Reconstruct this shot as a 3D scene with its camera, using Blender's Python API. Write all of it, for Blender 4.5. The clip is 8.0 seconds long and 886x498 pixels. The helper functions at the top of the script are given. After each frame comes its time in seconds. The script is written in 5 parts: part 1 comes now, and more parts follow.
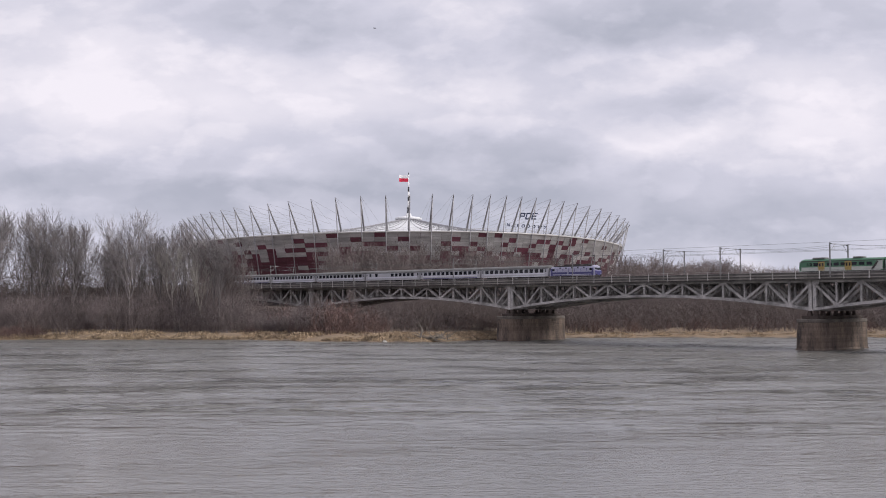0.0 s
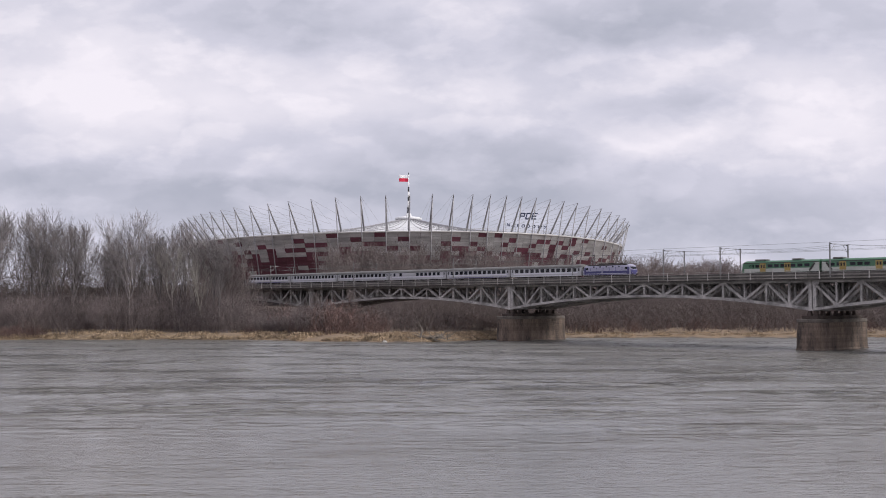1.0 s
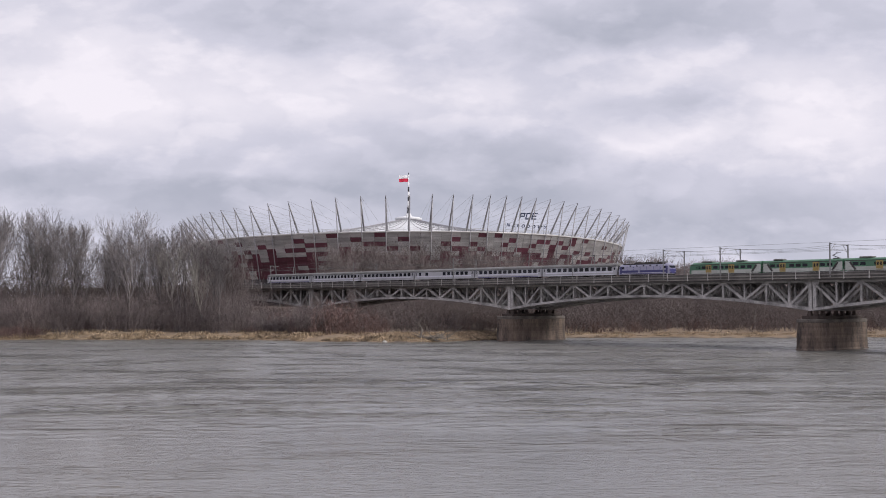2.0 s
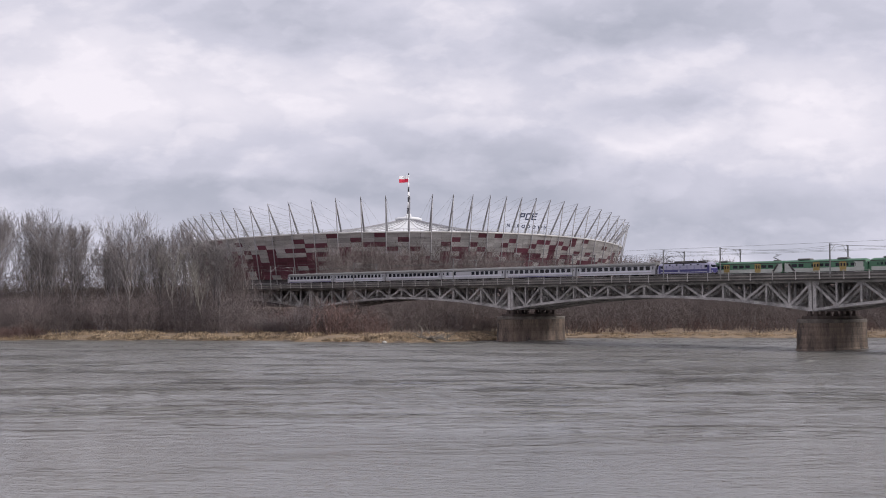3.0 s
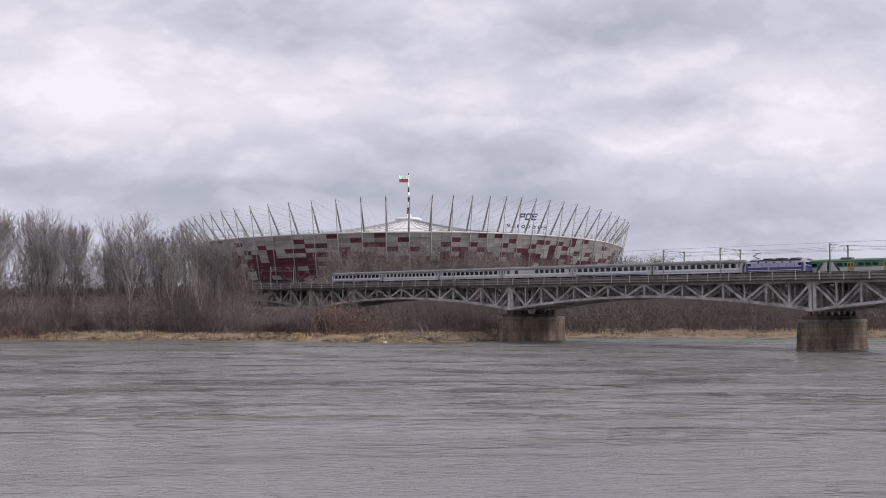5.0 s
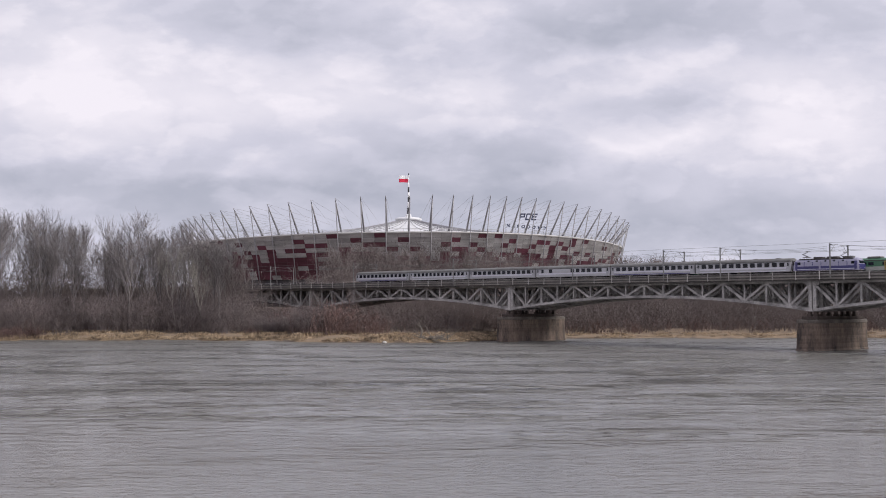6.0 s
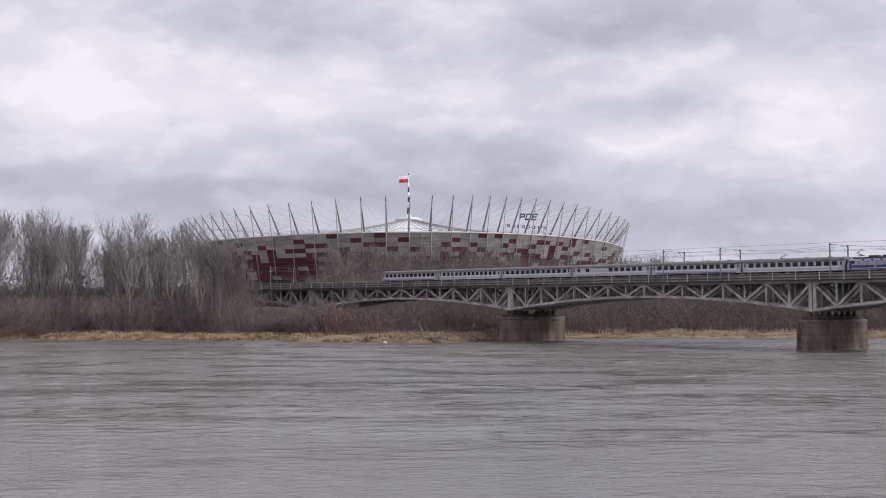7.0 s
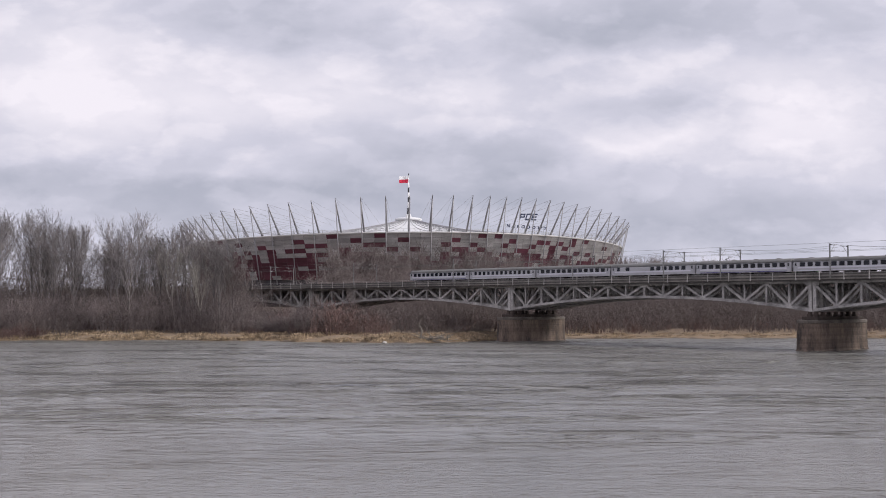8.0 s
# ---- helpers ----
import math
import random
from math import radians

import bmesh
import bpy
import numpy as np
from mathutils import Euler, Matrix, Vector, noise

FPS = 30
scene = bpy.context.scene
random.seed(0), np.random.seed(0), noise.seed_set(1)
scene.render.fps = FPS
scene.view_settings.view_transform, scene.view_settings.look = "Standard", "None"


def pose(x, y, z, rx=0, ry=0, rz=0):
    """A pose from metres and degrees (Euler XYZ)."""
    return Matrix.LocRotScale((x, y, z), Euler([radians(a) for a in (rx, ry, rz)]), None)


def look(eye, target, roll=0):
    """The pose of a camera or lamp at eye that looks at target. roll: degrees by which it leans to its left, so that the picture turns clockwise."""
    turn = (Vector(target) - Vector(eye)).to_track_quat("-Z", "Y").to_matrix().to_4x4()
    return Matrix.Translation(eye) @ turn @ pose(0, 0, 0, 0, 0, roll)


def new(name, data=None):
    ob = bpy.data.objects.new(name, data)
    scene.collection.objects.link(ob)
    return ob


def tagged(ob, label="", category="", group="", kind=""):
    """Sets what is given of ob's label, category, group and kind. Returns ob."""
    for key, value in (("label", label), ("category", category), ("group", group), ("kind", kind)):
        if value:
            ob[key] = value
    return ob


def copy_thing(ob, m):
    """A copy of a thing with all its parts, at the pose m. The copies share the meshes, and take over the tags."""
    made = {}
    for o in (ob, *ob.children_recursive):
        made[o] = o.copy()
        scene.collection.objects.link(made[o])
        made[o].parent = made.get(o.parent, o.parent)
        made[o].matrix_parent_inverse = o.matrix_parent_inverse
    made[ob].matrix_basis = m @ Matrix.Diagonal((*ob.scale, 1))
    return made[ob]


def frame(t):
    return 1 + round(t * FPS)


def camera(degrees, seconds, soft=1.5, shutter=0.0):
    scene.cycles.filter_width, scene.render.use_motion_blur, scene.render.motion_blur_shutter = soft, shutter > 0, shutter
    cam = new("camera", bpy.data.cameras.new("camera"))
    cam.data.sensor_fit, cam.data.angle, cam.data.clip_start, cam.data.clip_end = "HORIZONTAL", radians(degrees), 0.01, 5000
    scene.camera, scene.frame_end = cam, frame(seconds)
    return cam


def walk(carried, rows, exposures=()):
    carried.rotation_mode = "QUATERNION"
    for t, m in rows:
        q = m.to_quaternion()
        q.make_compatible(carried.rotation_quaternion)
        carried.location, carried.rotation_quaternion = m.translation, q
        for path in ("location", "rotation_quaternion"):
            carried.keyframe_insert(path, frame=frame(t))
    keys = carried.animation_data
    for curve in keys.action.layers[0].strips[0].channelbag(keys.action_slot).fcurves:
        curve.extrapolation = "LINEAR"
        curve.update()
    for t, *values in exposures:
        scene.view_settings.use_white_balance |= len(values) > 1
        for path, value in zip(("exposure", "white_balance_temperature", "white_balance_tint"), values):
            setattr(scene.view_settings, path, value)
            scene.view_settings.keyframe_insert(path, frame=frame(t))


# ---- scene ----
# A river bank view: railway bridge with two trains, a stadium behind, bare woods, overcast sky.
# Camera at the origin of the plan, ten metres over the river, looking along +y.
EYE = (0.0, 0.0, 10.0)
TILT = 92.699
cam = camera(40.94, 8.0, soft=0.95, shutter=0.5)
walk(cam, [(t, pose(*EYE, TILT + d)) for t, d in (
    (0.0, 0.0), (1.5, 0.0), (3.0, 0.022), (4.5, 0.030), (6.5, 0.034), (8.0, 0.042))],
    exposures=[(0.0, 0.0), (8.0, 0.0)])

# bridge frame: x along the tracks (towards the camera's bank), y across, away from the camera
BR = pose(19.0, 332.7, 0, 0, 0, -46.99)
SPAN = 93.0
RAIL = 16.85

# ---------------------------------------------------------------- sky, sun


def cloud_nodes(nt, source):
    """Cloud cover colour from a direction; the clouds lie on a layer overhead."""
    N, L = nt.nodes, nt.links
    norm = N.new("ShaderNodeVectorMath"); norm.operation = "NORMALIZE"
    L.new(source, norm.inputs[0])
    sep = N.new("ShaderNodeSeparateXYZ"); L.new(norm.outputs[0], sep.inputs[0])
    lift = N.new("ShaderNodeMath"); lift.operation = "MAXIMUM"; L.new(sep.outputs[2], lift.inputs[0]); lift.inputs[1].default_value = 0.0
    add = N.new("ShaderNodeMath"); add.operation = "ADD"; L.new(lift.outputs[0], add.inputs[0]); add.inputs[1].default_value = 0.075
    dx = N.new("ShaderNodeMath"); dx.operation = "DIVIDE"; L.new(sep.outputs[0], dx.inputs[0]); L.new(add.outputs[0], dx.inputs[1])
    dy = N.new("ShaderNodeMath"); dy.operation = "DIVIDE"; L.new(sep.outputs[1], dy.inputs[0]); L.new(add.outputs[0], dy.inputs[1])
    com = N.new("ShaderNodeCombineXYZ"); L.new(dx.outputs[0], com.inputs[0]); L.new(dy.outputs[0], com.inputs[1])

    def noise(scale, detail, rough, off, dist=0.0):
        mp = N.new("ShaderNodeMapping"); L.new(com.outputs[0], mp.inputs[0]); mp.inputs["Location"].default_value = off
        t = N.new("ShaderNodeTexNoise"); L.new(mp.outputs[0], t.inputs["Vector"])
        t.inputs["Scale"].default_value, t.inputs["Detail"].default_value = scale, detail
        t.inputs["Roughness"].default_value, t.inputs["Distortion"].default_value = rough, dist
        return t.outputs[0]

    big, mid = noise(0.42, 3, 0.5, (3.1, 1.7, 0)), noise(1.15, 7, 0.52, (7.3, 2.2, 0), 0.25)
    m1 = N.new("ShaderNodeMath"); m1.operation = "MULTIPLY_ADD"; L.new(big, m1.inputs[0]); m1.inputs[1].default_value = 0.75
    m2 = N.new("ShaderNodeMath"); m2.operation = "MULTIPLY"; L.new(mid, m2.inputs[0]); m2.inputs[1].default_value = 0.55
    L.new(m2.outputs[0], m1.inputs[2])
    ramp = N.new("ShaderNodeValToRGB"); L.new(m1.outputs[0], ramp.inputs[0])
    cr = ramp.color_ramp
    cr.interpolation = "EASE"
    cr.elements[0].position, cr.elements[0].color = 0.46, (0.55, 0.54, 0.63, 1)
    cr.elements[1].position, cr.elements[1].color = 0.82, (0.90, 0.84, 0.92, 1)
    e = cr.elements.new(0.63); e.color = (0.70, 0.67, 0.755, 1)
    return ramp.outputs[0]


world = bpy.data.worlds.new("overcast")
scene.world = world
world.use_nodes = True
wn = world.node_tree
wn.nodes.clear()
w_geo = wn.nodes.new("ShaderNodeTexCoord")
w_cloud = cloud_nodes(wn, w_geo.outputs["Generated"])
w_sky = wn.nodes.new("ShaderNodeTexSky")
w_sky.sky_type, w_sky.sun_disc = "NISHITA", False
w_sky.sun_elevation, w_sky.sun_rotation = radians(36), radians(111)
w_dim = wn.nodes.new("ShaderNodeMixRGB"); w_dim.blend_type = "MULTIPLY"; w_dim.inputs[0].default_value = 1
wn.links.new(w_sky.outputs[0], w_dim.inputs[1]); w_dim.inputs[2].default_value = (0.1, 0.1, 0.1, 1)
w_mix = wn.nodes.new("ShaderNodeMixRGB"); w_mix.inputs[0].default_value = 0.9
wn.links.new(w_dim.outputs[0], w_mix.inputs[1]); wn.links.new(w_cloud, w_mix.inputs[2])
w_bg = wn.nodes.new("ShaderNodeBackground"); wn.links.new(w_mix.outputs[0], w_bg.inputs[0]); w_bg.inputs[1].default_value = 1.10
w_out = wn.nodes.new("ShaderNodeOutputWorld"); wn.links.new(w_bg.outputs[0], w_out.inputs[0])

sun = new("sun", bpy.data.lights.new("sun", "SUN"))
sun.data.energy, sun.data.angle, sun.data.color = 2.2, radians(14), (1.0, 0.95, 0.90)
sun.matrix_world = look((130, -50, 101), (0, 0, 0))

# ---------------------------------------------------------------- materials


def mat(name, color, rough=0.7, metal=0.0, vary=0.25, scale=1.0, bump=0.0, fine=8.0, island=0.0, each=0.0, tint=None, stretch=(1, 1, 1), spec=0.5):
    """Surface with variation at two scales; each: variation from object to object, island: from piece to piece."""
    m = bpy.data.materials.new(name)
    m.use_nodes = True
    nt = m.node_tree
    N, L = nt.nodes, nt.links
    b = N["Principled BSDF"]
    b.inputs["Roughness"].default_value, b.inputs["Metallic"].default_value = rough, metal
    b.inputs["Specular IOR Level"].default_value = spec
    tc = N.new("ShaderNodeTexCoord")
    mp = N.new("ShaderNodeMapping"); L.new(tc.outputs["Object"], mp.inputs[0]); mp.inputs["Scale"].default_value = stretch
    n1 = N.new("ShaderNodeTexNoise"); L.new(mp.outputs[0], n1.inputs["Vector"]); n1.inputs["Scale"].default_value = scale; n1.inputs["Detail"].default_value = 5
    n2 = N.new("ShaderNodeTexNoise"); L.new(mp.outputs[0], n2.inputs["Vector"]); n2.inputs["Scale"].default_value = scale * fine; n2.inputs["Detail"].default_value = 3
    mul = N.new("ShaderNodeMath"); mul.operation = "MULTIPLY_ADD"; L.new(n1.outputs[0], mul.inputs[0]); mul.inputs[1].default_value = 1.3
    half = N.new("ShaderNodeMath"); half.operation = "MULTIPLY_ADD"; L.new(n2.outputs[0], half.inputs[0]); half.inputs[1].default_value = 0.6; half.inputs[2].default_value = -0.45
    L.new(half.outputs[0], mul.inputs[2])
    dark = tuple(c * (1 - vary) for c in color)
    light = tuple(min(1, c * (1 + vary)) for c in (tint or color))
    ramp = N.new("ShaderNodeValToRGB"); L.new(mul.outputs[0], ramp.inputs[0])
    ramp.color_ramp.elements[0].position, ramp.color_ramp.elements[0].color = 0.25, (*dark, 1)
    ramp.color_ramp.elements[1].position, ramp.color_ramp.elements[1].color = 0.75, (*light, 1)
    col = ramp.outputs[0]
    for amount, kind in ((each, 0), (island, 1)):
        if amount:
            src = N.new("ShaderNodeObjectInfo").outputs["Random"] if kind == 0 else N.new("ShaderNodeNewGeometry").outputs["Random Per Island"]
            mr = N.new("ShaderNodeMapRange"); L.new(src, mr.inputs[0]); mr.inputs[3].default_value, mr.inputs[4].default_value = 1 - amount, 1 + amount
            vm = N.new("ShaderNodeVectorMath"); vm.operation = "SCALE"; L.new(col, vm.inputs[0]); L.new(mr.outputs[0], vm.inputs["Scale"])
            col = vm.outputs[0]
    L.new(col, b.inputs["Base Color"])
    if bump:
        bp = N.new("ShaderNodeBump"); L.new(n2.outputs[0], bp.inputs["Height"]); bp.inputs["Strength"].default_value = 0.6; bp.inputs["Distance"].default_value = bump
        L.new(bp.outputs[0], b.inputs["Normal"])
    return m


M_STEEL = mat("bridge_steel", (0.315, 0.30, 0.295), 0.6, 0.0, 0.45, 0.35, 0.01, 9, each=0.14, tint=(0.385, 0.368, 0.358))
M_DECK = mat("deck_plate", (0.09, 0.085, 0.08), 0.85, 0, 0.4, 0.3, 0.02)
M_CONC = mat("edge_concrete", (0.20, 0.185, 0.17), 0.85, 0, 0.35, 0.25, 0.02, 10)
M_BALLAST = mat("ballast", (0.16, 0.14, 0.125), 0.95, 0, 0.4, 2.0, 0.05)
M_RAILS = mat("rail_steel", (0.14, 0.10, 0.08), 0.45, 0.7, 0.3, 1.0)
M_POLE = mat("galvanised_pole", (0.22, 0.22, 0.225), 0.55, 0.4, 0.25, 0.8)
M_WIRE = mat("wire", (0.16, 0.16, 0.16), 0.5, 0.5, 0.1, 1.0)
M_BARK = mat("bark", (0.12, 0.108, 0.106), 0.95, 0, 0.35, 0.8, 0, 8, each=0.3, tint=(0.165, 0.147, 0.14))
M_BIRCH = mat("pale_bark", (0.30, 0.28, 0.25), 0.9, 0, 0.3, 1.2, 0, 8, each=0.15)
# twigs and saplings: a little bluish distance haze is mixed into the colour
M_TWIG = mat("twigs", (0.175, 0.159, 0.162), 0.95, 0, 0.3, 0.3, 0, 8, each=0.25, tint=(0.21, 0.192, 0.19))
M_SHRUB = mat("shrub_stems", (0.113, 0.087, 0.083), 0.95, 0, 0.3, 0.07, 0, 8, island=0.16, each=0.3, tint=(0.135, 0.113, 0.107))
M_TWIG_FAR = mat("brown_twigs", (0.152, 0.124, 0.118), 0.95, 0, 0.3, 0.3, 0, 8, each=0.25, tint=(0.188, 0.158, 0.15))
M_OSIER = mat("osier_stems", (0.145, 0.09, 0.082), 0.95, 0, 0.3, 0.3, 0, 8, island=0.2, each=0.35, tint=(0.19, 0.13, 0.115))
M_SAPLING = mat("sapling_stems", (0.165, 0.14, 0.14), 0.95, 0, 0.3, 0.07, 0, 8, island=0.2, tint=(0.205, 0.172, 0.166))
M_GRASS = mat("dry_grass", (0.29, 0.22, 0.15), 0.95, 0, 0.45, 0.5, 0, 8, island=0.35, tint=(0.38, 0.295, 0.20))
M_GLASS = mat("window_glass", (0.016, 0.018, 0.026), 0.2, 0, 0.3, 0.5, each=0.5, spec=0.25)


class G:
    """Collects faces of one mesh."""

    def __init__(self):
        self.v, self.f = [], []

    def quad(self, a, b, c, d):
        i = len(self.v)
        self.v += [tuple(a), tuple(b), tuple(c), tuple(d)]
        self.f.append((i, i + 1, i + 2, i + 3))

    def box(self, x0, x1, y0, y1, z0, z1, bev=0.0):
        i = len(self.v)
        if not bev:
            self.v += [(x, y, z) for z in (z0, z1) for x, y in ((x0, y0), (x1, y0), (x1, y1), (x0, y1))]
            n = 4
            rings = 2
        else:
            o = [(x0 + bev, y0), (x1 - bev, y0), (x1, y0 + bev), (x1, y1 - bev), (x1 - bev, y1), (x0 + bev, y1), (x0, y1 - bev), (x0, y0 + bev)]
            cx, cy = (x0 + x1) / 2, (y0 + y1) / 2
            sx, sy = 1 - 2 * bev / max(x1 - x0, 1e-6), 1 - 2 * bev / max(y1 - y0, 1e-6)
            ins = [(cx + (x - cx) * sx, cy + (y - cy) * sy) for x, y in o]
            for ring, z in ((ins, z0), (o, z0 + bev), (o, z1 - bev), (ins, z1)):
                self.v += [(x, y, z) for x, y in ring]
            n, rings = 8, 4
        self.f.append(tuple(i + k for k in reversed(range(n))))
        for r in range(rings - 1):
            for k in range(n):
                self.f.append((i + r * n + k, i + r * n + (k + 1) % n, i + (r + 1) * n + (k + 1) % n, i + (r + 1) * n + k))
        self.f.append(tuple(i + (rings - 1) * n + k for k in range(n)))
        return self

    def tube(self, p, q, r0, r1=None, n=6, cap=True, turn=0.0):
        r1 = r0 if r1 is None else r1
        p, q = Vector(p), Vector(q)
        d = (q - p)
        if d.length < 1e-6:
            return self
        d.normalize()
        a = d.orthogonal().normalized() if abs(d.z) > 0.99 else Vector((0, 0, 1)).cross(d).normalized()
        b = d.cross(a)
        i = len(self.v)
        for c, r in ((p, r0), (q, r1)):
            for k in range(n):
                t = 2 * math.pi * k / n + turn
                self.v.append(tuple(c + a * (r * math.cos(t)) + b * (r * math.sin(t))))
        for k in range(n):
            self.f.append((i + k, i + (k + 1) % n, i + n + (k + 1) % n, i + n + k))
        if cap:
            self.f.append(tuple(i + k for k in reversed(range(n))))
            self.f.append(tuple(i + n + k for k in range(n)))
        return self

    def beam(self, p, q, wide, high):
        """Rectangular bar from p to q: wide across (horizontally), high in the plane of the bar."""
        p, q = Vector(p), Vector(q)
        d = (q - p).normalized()
        a = Vector((0, 1, 0)) if abs(d.y) < 0.7 else Vector((1, 0, 0))
        a = (a - d * a.dot(d)).normalized()
        b = d.cross(a)
        i = len(self.v)
        for c in (p, q):
            for sa, sb in ((-1, -1), (1, -1), (1, 1), (-1, 1)):
                self.v.append(tuple(c + a * (sa * wide / 2) + b * (sb * high / 2)))
        self.f += [(i + 3, i + 2, i + 1, i), (i + 4, i + 5, i + 6, i + 7)]
        for k in range(4):
            self.f.append((i + k, i + (k + 1) % 4, i + 4 + (k + 1) % 4, i + 4 + k))
        return self

    def strip(self, rings, closed=True, caps=True):
        """Skin over rings of equal length."""
        n = len(rings[0])
        i = len(self.v)
        for r in rings:
            self.v += [tuple(p) for p in r]
        for r in range(len(rings) - 1):
            for k in range(n if closed else n - 1):
                self.f.append((i + r * n + k, i + r * n + (k + 1) % n, i + (r + 1) * n + (k + 1) % n, i + (r + 1) * n + k))
        if caps and closed:
            self.f.append(tuple(i + k for k in reversed(range(n))))
            self.f.append(tuple(i + (len(rings) - 1) * n + k for k in range(n)))
        return self

    def mesh(self, name, material, smooth=False):
        me = bpy.data.meshes.new(name)
        me.from_pydata(self.v, [], self.f)
        me.materials.append(material)
        if smooth:
            me.polygons.foreach_set("use_smooth", [True] * len(me.polygons))
        me.update()
        return me


def part(name, g, material, parent, label="", smooth=False, at=None):
    me = g if isinstance(g, bpy.types.Mesh) else g.mesh(name, material, smooth)
    ob = new(name, me)
    ob.parent = parent
    if at is not None:
        ob.matrix_basis = at
    return tagged(ob, label)


def thing(name, label, category, at=None, group="", kind=""):
    ob = new(name)
    ob.matrix_basis = at if at is not None else Matrix()
    return tagged(ob, label, category, group, kind)


def setting(name, g, material, label="", smooth=False, kind="structure", category="", at=None):
    ob = new(name, g.mesh(name, material, smooth))
    if at is not None:
        ob.matrix_basis = at
    return tagged(ob, label, category, "", kind)


# ---------------------------------------------------------------- sky backdrop: a far sheet of cloud that drifts


def sheet_nodes(nt, source):
    """Cloud colour of the sheet: broad banks of cloud (place, size, brightness) broken up by noise at three scales."""
    N, L = nt.nodes, nt.links

    def calc(op, a, c, d=None):
        m = N.new("ShaderNodeMath"); m.operation = op
        for k, v in enumerate((a, c, d)):
            if v is None:
                continue
            if isinstance(v, float):
                m.inputs[k].default_value = v
            else:
                L.new(v, m.inputs[k])
        return m.outputs[0]

    sep = N.new("ShaderNodeSeparateXYZ"); L.new(source, sep.inputs[0])
    u, v = calc("DIVIDE", sep.outputs[0], sep.outputs[1]), calc("DIVIDE", sep.outputs[2], sep.outputs[1])
    com = N.new("ShaderNodeCombineXYZ"); L.new(u, com.inputs[0]); L.new(v, com.inputs[1])

    def noise_at(scale, detail, rough, stretch, off, dist=0.0):
        mp = N.new("ShaderNodeMapping"); L.new(com.outputs[0], mp.inputs[0]); mp.inputs["Location"].default_value = off; mp.inputs["Scale"].default_value = stretch
        t = N.new("ShaderNodeTexNoise"); L.new(mp.outputs[0], t.inputs["Vector"])
        t.inputs["Scale"].default_value, t.inputs["Detail"].default_value = scale, detail
        t.inputs["Roughness"].default_value, t.inputs["Distortion"].default_value = rough, dist
        return t.outputs

    warp = noise_at(9.0, 5, 0.55, (1, 2.2, 1), (1.3, 0.2, 0))["Color"]
    w0 = N.new("ShaderNodeVectorMath"); w0.operation = "SUBTRACT"; L.new(warp, w0.inputs[0]); w0.inputs[1].default_value = (0.5, 0.5, 0.5)
    w1 = N.new("ShaderNodeVectorMath"); w1.operation = "MULTIPLY_ADD"; L.new(w0.outputs[0], w1.inputs[0]); w1.inputs[1].default_value = (0.11, 0.06, 0); L.new(com.outputs[0], w1.inputs[2])
    total = calc("MULTIPLY_ADD", u, 0.04, 0.08)
    for x, y, sx, sy, amp in BANKS:
        mp = N.new("ShaderNodeMapping"); mp.vector_type = "TEXTURE"; L.new(w1.outputs[0], mp.inputs[0])
        mp.inputs["Location"].default_value, mp.inputs["Scale"].default_value = (x, y, 0), (sx, sy, 1)
        dot = N.new("ShaderNodeVectorMath"); dot.operation = "DOT_PRODUCT"; L.new(mp.outputs[0], dot.inputs[0]); L.new(mp.outputs[0], dot.inputs[1])
        g = calc("EXPONENT", calc("MULTIPLY", dot.outputs["Value"], -1.0), 0.0)
        total = calc("MULTIPLY_ADD", g, amp, total)
    n1 = noise_at(11.0, 9, 0.58, (1, 1.8, 1), (4.2, 1.1, 0), 0.12)[0]

    def step(v, lo, hi):
        r = N.new("ShaderNodeMapRange"); r.interpolation_type = "SMOOTHSTEP"; L.new(v, r.inputs[0])
        r.inputs[1].default_value, r.inputs[2].default_value = lo, hi
        return r.outputs[0]

    edge = step(noise_at(8.5, 9, 0.55, (1, 2.0, 1), (2.6, 3.3, 0), 0.15)[0], 0.44, 0.58)
    puff = step(noise_at(17.0, 8, 0.5, (1, 1.9, 1), (5.9, 0.4, 0), 0.1)[0], 0.50, 0.60)
    n2 = noise_at(4.0, 4, 0.5, (1, 2.4, 1), (0.7, 6.1, 0))[0]
    total = calc("MULTIPLY_ADD", n1, 0.42, calc("MULTIPLY_ADD", edge, 0.15, total))
    total = calc("MULTIPLY_ADD", puff, 0.10, total)
    total = calc("MULTIPLY_ADD", n2, 0.24, total)
    ramp = N.new("ShaderNodeValToRGB"); L.new(total, ramp.inputs[0])
    cr = ramp.color_ramp
    cr.elements[0].position, cr.elements[0].color = 0.02, (0.44, 0.455, 0.55, 1)
    cr.elements[1].position, cr.elements[1].color = 0.95, (0.91, 0.865, 0.945, 1)
    e = cr.elements.new(0.46); e.color = (0.635, 0.63, 0.74, 1)
    return ramp.outputs[0]


